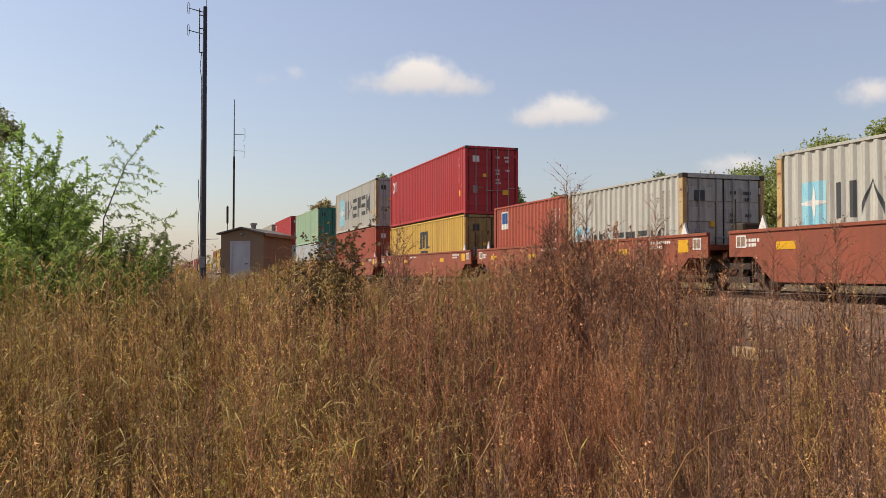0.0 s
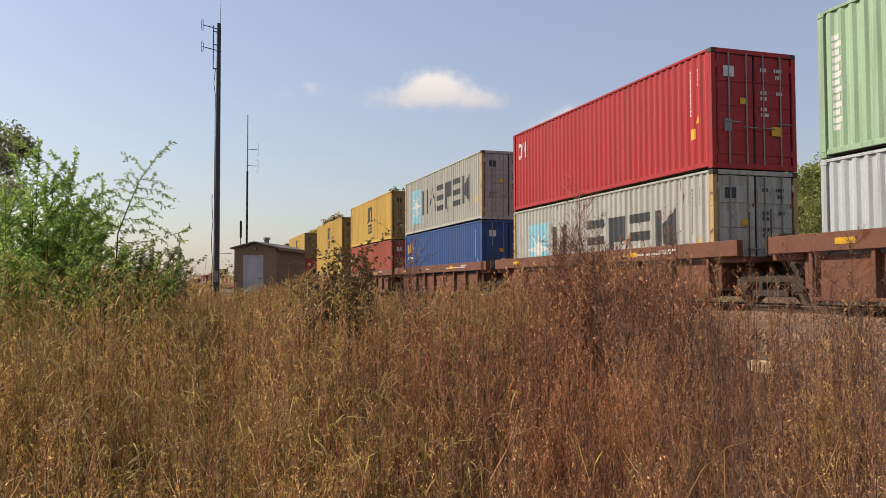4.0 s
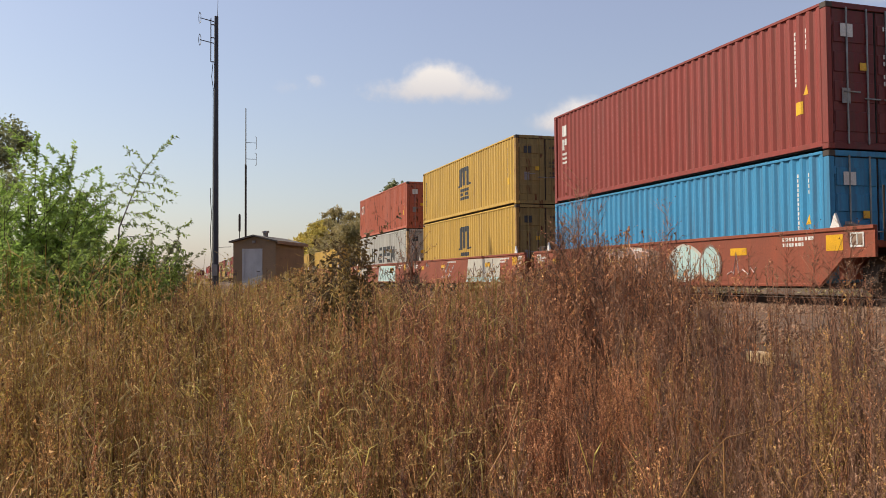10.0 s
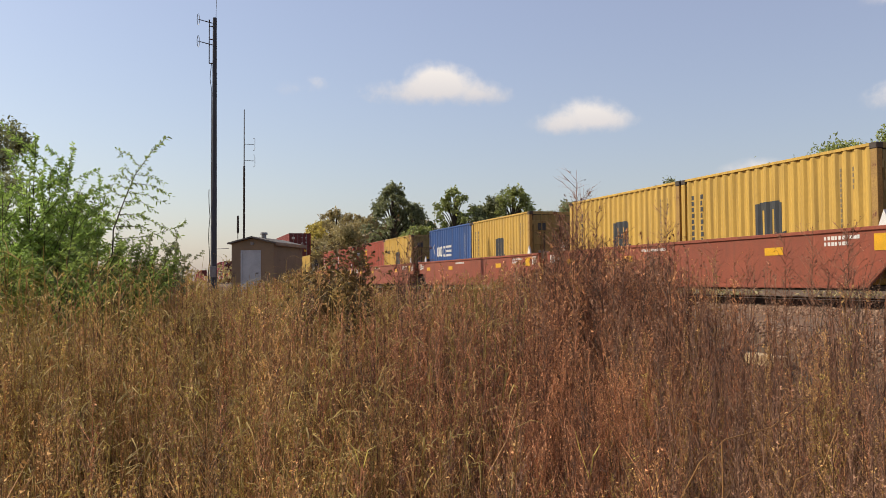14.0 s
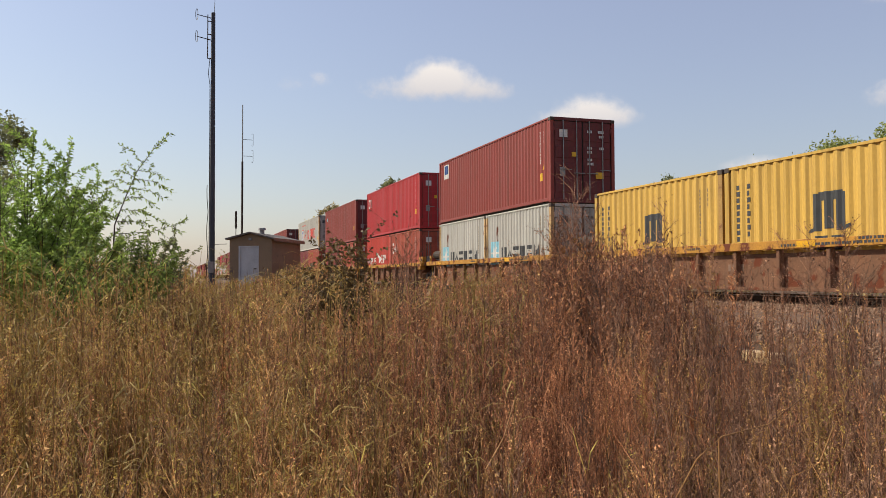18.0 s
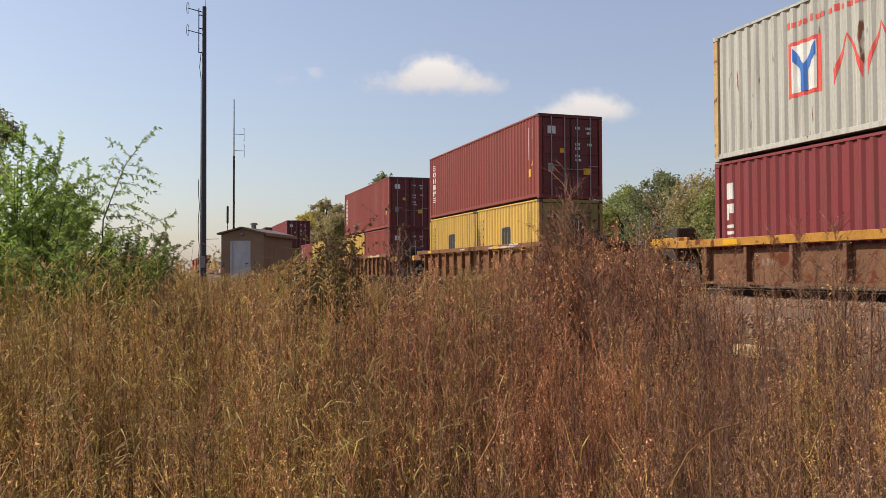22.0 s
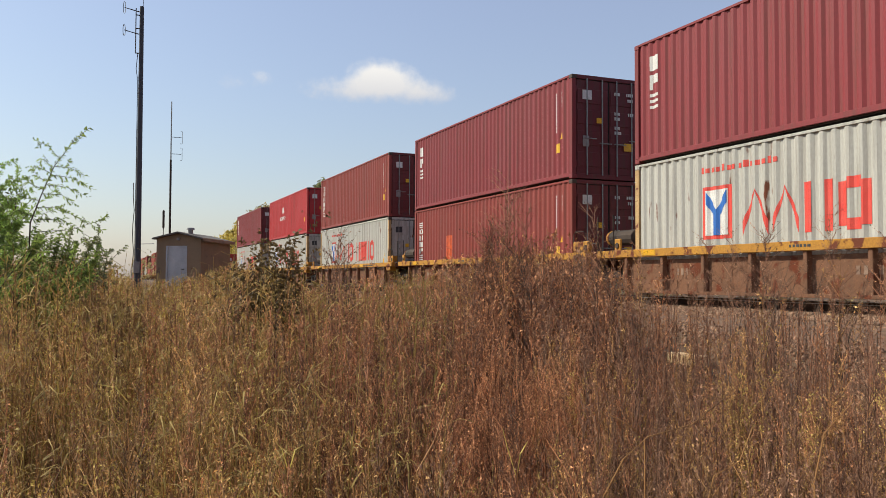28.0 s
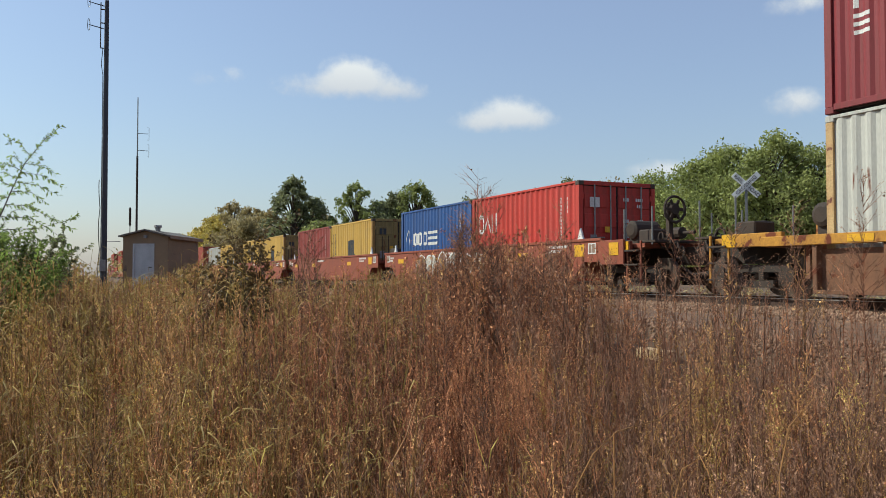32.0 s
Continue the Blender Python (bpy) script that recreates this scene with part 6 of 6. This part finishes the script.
near_protos = [weed(wr, 1.0, 3, 30, 175, 0.0085, 0.0034, 1.1) for _ in range(14)]
mid_protos = [weed(wr, 1.0, 3, 22, 92, 0.0135, 0.0044, 1.2) for _ in range(10)]
far_protos = [weed(wr, 1.0, 2, 10, 40, 0.032, 0.006, 1.3) for _ in range(8)]
layers = ((near_protos, 1.9, 6.5, 58), (mid_protos, 6.5, 15, 24), (far_protos, 15, 46, 6.0))
for li, (protos, r0, r1, dens) in enumerate(layers):
    groups = {"dull": [], "red": [], "tan": [], "olive": []}
    for x, y in field(r0, r1, dens):
        az = math.degrees(math.atan2(y, -x))
        k = noise.noise((x * 0.5, y * 0.5, 7)) + wr.normal() * 0.35
        left = 1 - smooth(-6, 24, az)
        kind = "olive" if k + left * 0.9 > 0.72 + 0.2 * smooth(18, 32, az) else "tan" if k + left * 0.9 > 0.3 + 0.25 * smooth(16, 34, az) else "red"
        if kind == "red" and wr.random() < 0.15 + 0.6 * smooth(26, 42, az):
            kind = "dull"
        hgt = height(x, y) * (0.72 + 0.36 * wr.random())
        r = math.hypot(x, y)
        if wr.random() < 0.75 * smooth(32, 37, az):
            hgt = min(hgt, max(0.3, EYE[2] - ground_z(x, y) - r * math.tan(radians(4.8 + 0.8 * wr.random()))))
        groups[kind].append((x, y, hgt, wr.normal() * 0.05))
    for kind, mat, word_ in (("dull", WEED_DULL, "grey-brown"), ("red", WEED_RED, "reddish-brown"), ("tan", WEED_TAN, "tan"), ("olive", WEED_OLIVE, "olive-yellow")):
        if groups[kind]:
            scatter(("near_" if li == 0 else "middle_" if li == 1 else "far_") + "weeds", protos, groups[kind], mat, f"dense dry {word_} weeds covering the field", "weeds", STALK[kind])
behind = [(x, y, 0.9 + 0.3 * wr.random(), wr.normal() * 0.06) for x, y in field(1.9, 15, 1.8, 58, 346)]
scatter("rear_weeds", far_protos, behind, WEED_TAN, "thinner dry tan weeds on the rest of the field", "weeds", STALK_TAN)
tufts = [culm(wr, 1.0, 5) for _ in range(10)]
grass = [(x, y, (0.8 + 0.32 * wr.random()) * height(x, y), 0.1 * wr.normal()) for x, y in field(2.8, 14, 8.0, -14, 21)]
scatter("straw_grass", tufts, grass, STRAW, "pale curling straw grass among the weeds", "grass")

litter = [(x, y, 0.16 + 0.22 * wr.random(), 0.2 * wr.normal()) for x, y in [(-24 * wr.random() - 1, 4.5 + 6.3 * wr.random()) for _ in range(1200)]]
scatter("low_dead_weeds", far_protos, litter, WEED_TAN, "low dead brown weeds at the ballast foot", "weeds", WEED_BARE)

# thin upright stems in front of the ballast
thin = [weed(wr, 1.0, 1, 24, 60, 0.006, 0.0028, 0.9) for _ in range(6)]
screen = []
for _ in range(300):
    a, r = radians(33 + 25 * wr.random()), 4.6 + 4.6 * wr.random()
    x, y = -math.cos(a) * r, math.sin(a) * r
    screen.append((x, y, EYE[2] - ground_z(x, y) + r * math.tan(radians(-4.5 + 5.5 * wr.random() ** 1.5)), wr.normal() * 0.05))
scatter("bare_stems", thin, screen, WEED_BARE, "thin bare red-brown stems in front of the ballast", "weeds", WEED_TWIG)

# taller bare stalks that stand above the field
bare = [weed(wr, 1.0, 1, 84, 330, 0.0065, 0.0024, 1.6, 3) for _ in range(5)]
stalks = []
for az, r, el in ((26.4, 9.0, 8.6), (27.0, 9.1, 8.9), (27.6, 8.9, 8.2), (26.0, 9.1, 7.6), (27.3, 9.2, 7.0), (25.2, 9.0, 5.6), (26.7, 8.8, 6.2), (28.4, 9.0, 7.0), (25.8, 9.2, 6.4), (33.0, 9.5, 8.5), (32.4, 9.4, 6.2), (15.6, 8.2, 4.2), (15.2, 8.3, 3.4), (30.0, 7.5, 4.4), (31.2, 8.0, 4.0), (29.0, 7.8, 4.8),
                  (36.0, 8.2, 3.6), (40.5, 8.6, 4.6), (44.2, 8.8, 7.2), (43.0, 8.7, 4.2), (34.4, 8.8, 3.6), (48.0, 9.2, 6.0), (51.9, 8.6, 8.3), (51.2, 8.8, 4.6), (42.0, 8.8, 6.5), (24.0, 8.4, 3.4), (38.2, 8.4, 3.0)):
    a = radians(az)
    x, y = -math.cos(a) * r, math.sin(a) * r
    pv, pf, kinds = bare[len(stalks) % 5]
    k = len(stalks) % 5
    size = EYE[2] + r * math.tan(radians(el)) - ground_z(x, y)
    ob = thing("tall_weed", pose(x, y, ground_z(x, y) - 0.02, 0, 0, az * 40) @ Matrix.Scale(size, 4), "tall bare brown weed standing above the field", "weed", "tall weeds in the field")
    part("stem", shared(("stem", k), lambda: triangles("stem", pv[:24], pf[:24])), WEED_TWIG, ob)
    part("brushwood", shared(("brushwood", k), lambda: triangles("brushwood", pv[24:], pf[24:] - 24)), WEED_TWIG, ob, "fine bare side twigs")["kind"] = "stuff"
    stalks.append(ob)


def sight(az, el, r):
    """The point seen at a bearing and elevation, r metres off."""
    a = radians(az)
    return Vector((-math.cos(a) * r, math.sin(a) * r, EYE[2] + r * math.tan(radians(el))))


# bent canes and broad blades caught in the near weeds
for line in (((33.6, -14.5, 3.3), (35.0, -11.9, 3.3), (36.6, -10.4, 3.35), (39.4, -9.5, 3.4), (41.6, -7.6, 3.5)), ((40.2, -15.0, 3.1), (40.8, -12.6, 3.1), (42.4, -11.6, 3.15), (43.2, -9.4, 3.2)),
             ((36.4, -10.5, 3.35), (35.2, -9.6, 3.3), (34.0, -9.0, 3.3)), ((21.0, -13.0, 3.0), (22.2, -11.0, 3.1), (23.0, -8.4, 3.2)), ((46.8, -12.5, 3.2), (47.4, -9.5, 3.2), (49.0, -7.5, 3.3))):
    pts = [sight(*q) for q in line]
    foot = Vector((pts[0].x, pts[0].y, ground_z(pts[0].x, pts[0].y) - 0.02))
    cane = thing("bent_cane", pose(*foot), "thin bent tan cane caught among the weeds", "cane", "bent canes in the weeds")
    pts = [q - foot for q in [foot.lerp(pts[0], 0.01)] + pts]
    part("stem", tube("stem", pts, [0.004 - 0.0022 * i / len(pts) for i in range(len(pts))], 5), STALK_TAN, cane)
for line in (((27.8, -13.2, 3.2), (27.2, -11.4, 3.2), (26.9, -10.2, 3.2)), ((27.9, -13.0, 3.2), (28.1, -11.8, 3.2), (28.6, -11.0, 3.2)), ((12.2, -12.6, 3.0), (11.8, -11.4, 3.0), (11.2, -10.7, 3.0)),
             ((12.4, -12.6, 3.0), (12.7, -11.5, 3.0), (13.3, -11.2, 3.0)), ((2.0, -8.0, 4.0), (1.2, -7.0, 4.0), (0.2, -6.8, 4.0))):
    pts = [sight(*q) for q in line]
    foot = Vector((pts[0].x, pts[0].y, ground_z(pts[0].x, pts[0].y) - 0.02))
    pts = [q - foot for q in pts]
    blade = thing("grass_blade", pose(*foot), "broad yellow-green grass blade on a thin stem", "grass", "broad grass blades in the weeds")
    part("stem", tube("stem", [(0, 0, 0), tuple(pts[0])], [0.003, 0.002], 5), STALK_TAN, blade)
    way = (pts[2] - pts[0]).normalized()
    side = way.cross(Vector((0.3, 0.9, 0.1))).normalized()
    w = (0.004, 0.007, 0.001)
    leaf = [tuple(q + side * k * s) for q, k in zip(pts, w) for s in (-1, 1)] + [tuple(q + Vector((0, -0.003, 0.002))) for q in pts]
    part("blade", mesh_of("blade", leaf, [[0, 6, 7, 2], [6, 1, 3, 7], [2, 7, 8, 4], [7, 3, 5, 8]]), LEAF_YELLOW, blade)

# ---- clouds ----
def cloud_material(name, blobs, seed, strength):
    """Soft glowing puffs with painted shading: a sum of ellipses broken up by noise, clear elsewhere."""
    m = bpy.data.materials.new(name)
    m.use_nodes = True
    n, l = m.node_tree.nodes, m.node_tree.links
    n.remove(n["Principled BSDF"])
    tex = n.new("ShaderNodeTexCoord")

    def math_node(op, a, b=None):
        k = n.new("ShaderNodeMath")
        k.operation = op
        for i, v in enumerate((a, b)):
            if v is None:
                continue
            if isinstance(v, (int, float)):
                k.inputs[i].default_value = v
            else:
                l.new(v, k.inputs[i])
        return k.outputs[0]

    nz = n.new("ShaderNodeTexNoise")
    nz.noise_dimensions = "4D"
    nz.inputs["W"].default_value = seed
    nz.inputs["Scale"].default_value, nz.inputs["Detail"].default_value, nz.inputs["Roughness"].default_value = 0.02, 8, 0.62
    l.new(tex.outputs["Object"], nz.inputs["Vector"])
    sep = n.new("ShaderNodeSeparateXYZ")
    l.new(tex.outputs["Object"], sep.inputs[0])
    total = None
    for cx, cy, rx, ry, amount in blobs:
        dx = math_node("DIVIDE", math_node("SUBTRACT", sep.outputs[0], cx), rx)
        dy = math_node("DIVIDE", math_node("SUBTRACT", sep.outputs[1], cy), ry)
        d = math_node("ADD", math_node("MULTIPLY", dx, dx), math_node("MULTIPLY", dy, dy))
        v = math_node("MULTIPLY", math_node("POWER", 2.718, math_node("MULTIPLY", d, -1.0)), amount)
        total = v if total is None else math_node("ADD", total, v)
    body = math_node("ADD", total, math_node("MULTIPLY", math_node("SUBTRACT", nz.outputs[0], 0.5), 1.3))
    rmp = n.new("ShaderNodeMapRange")
    rmp.interpolation_type = "SMOOTHSTEP"
    rmp.inputs[1].default_value, rmp.inputs[2].default_value = 0.08, 1.2
    l.new(math_node("MULTIPLY", body, math_node("MINIMUM", math_node("MULTIPLY", total, 4.0), 1.0)), rmp.inputs[0])
    em = n.new("ShaderNodeEmission")
    em.inputs[1].default_value = strength
    # Grey underside and sunlit top are painted into the glow by height.
    rise = n.new("ShaderNodeMapRange")
    rise.inputs[1].default_value, rise.inputs[2].default_value = -40, 45
    tone = n.new("ShaderNodeMix")
    tone.data_type = "RGBA"
    tone.inputs[6].default_value, tone.inputs[7].default_value = (0.8, 0.78, 0.82, 1), (1.06, 1.01, 0.99, 1)
    l.new(sep.outputs[1], rise.inputs[0])
    l.new(rise.outputs[0], tone.inputs[0])
    l.new(tone.outputs[2], em.inputs[0])
    tr = n.new("ShaderNodeBsdfTransparent")
    mix = n.new("ShaderNodeMixShader")
    l.new(rmp.outputs[0], mix.inputs[0])
    l.new(tr.outputs[0], mix.inputs[1])
    l.new(em.outputs[0], mix.inputs[2])
    l.new(mix.outputs[0], n["Material Output"].inputs[0])
    return m


CLOUDS = []
CLOUD_D = 2400


def cloud_pose(az, el):
    a, b = radians(az), radians(el)
    way = Vector((-math.cos(a) * math.cos(b), math.sin(a) * math.cos(b), math.sin(b)))
    return look(Vector(EYE) + way * CLOUD_D, EYE) @ pose(0, 0, 0, 0, 180, 0)


def cloud(az, el, drift, half_w, half_h, blobs, seed, strength=0.74):
    ob = dress(new("backdrop_cloud", mesh_of("backdrop_cloud", [(-half_w, -half_h, 0), (half_w, -half_h, 0), (half_w, half_h, 0), (-half_w, half_h, 0)], [[0, 1, 2, 3]])),
               cloud_material("cloud", blobs, seed, strength))
    ob.matrix_basis = cloud_pose(az, el)
    tagged(ob, "soft white fair-weather cloud far off in the sky", "cloud", kind="structure")
    CLOUDS.append((ob, az, el, drift))


cloud(17.0, 13.2, 1.5, 380, 170, [(-5, 24, 68, 42, 1.0), (30, 6, 108, 42, 0.85), (138, -20, 72, 28, 0.65), (-120, -14, 120, 30, 0.58)], 3.1)
cloud(26.7, 10.85, 2.4, 280, 130, [(5, 18, 84, 40, 1.0), (-75, -10, 80, 26, 0.8), (75, -4, 70, 30, 0.75)], 8.4)
cloud(38.2, 7.0, 1.5, 220, 100, [(0, 0, 90, 28, 0.95)], 5.5)
cloud(46.0, 11.0, 2.0, 200, 110, [(10, 0, 70, 34, 0.95)], 2.2)
cloud(46.5, 17.0, 2.0, 200, 110, [(0, 0, 80, 26, 0.85)], 6.6)
cloud(8.0, 13.4, 2.0, 220, 120, [(20, 0, 40, 26, 0.34), (-60, -14, 60, 30, 0.25)], 1.2, 0.75)


# ---- what moves ----
def motions():
    times = (0, 4, 8, 12, 16, 20, 24, 28, 32)
    for ob in MOVING:
        x, y, z = ob.matrix_basis.translation
        walk(ob, [(t, pose(x + shift(t), y, z)) for t in times])
    for ob, az, el, drift in CLOUDS:
        walk(ob, [(t, cloud_pose(az + drift * t / 32, el)) for t in (0, 16, 32)])
    for ob, size, pace in ((sapling, 0.8, 2.3), (big, 0.35, 3.1), (low, 0.3, 2.7)):
        x, y, z = ob.matrix_basis.translation
        walk(ob, [(t * 0.5, pose(x, y, z, size * math.sin(pace * t * 0.5), size * 0.8 * math.sin(pace * 0.83 * t * 0.5 + 1), 0)) for t in range(65)])


motions()
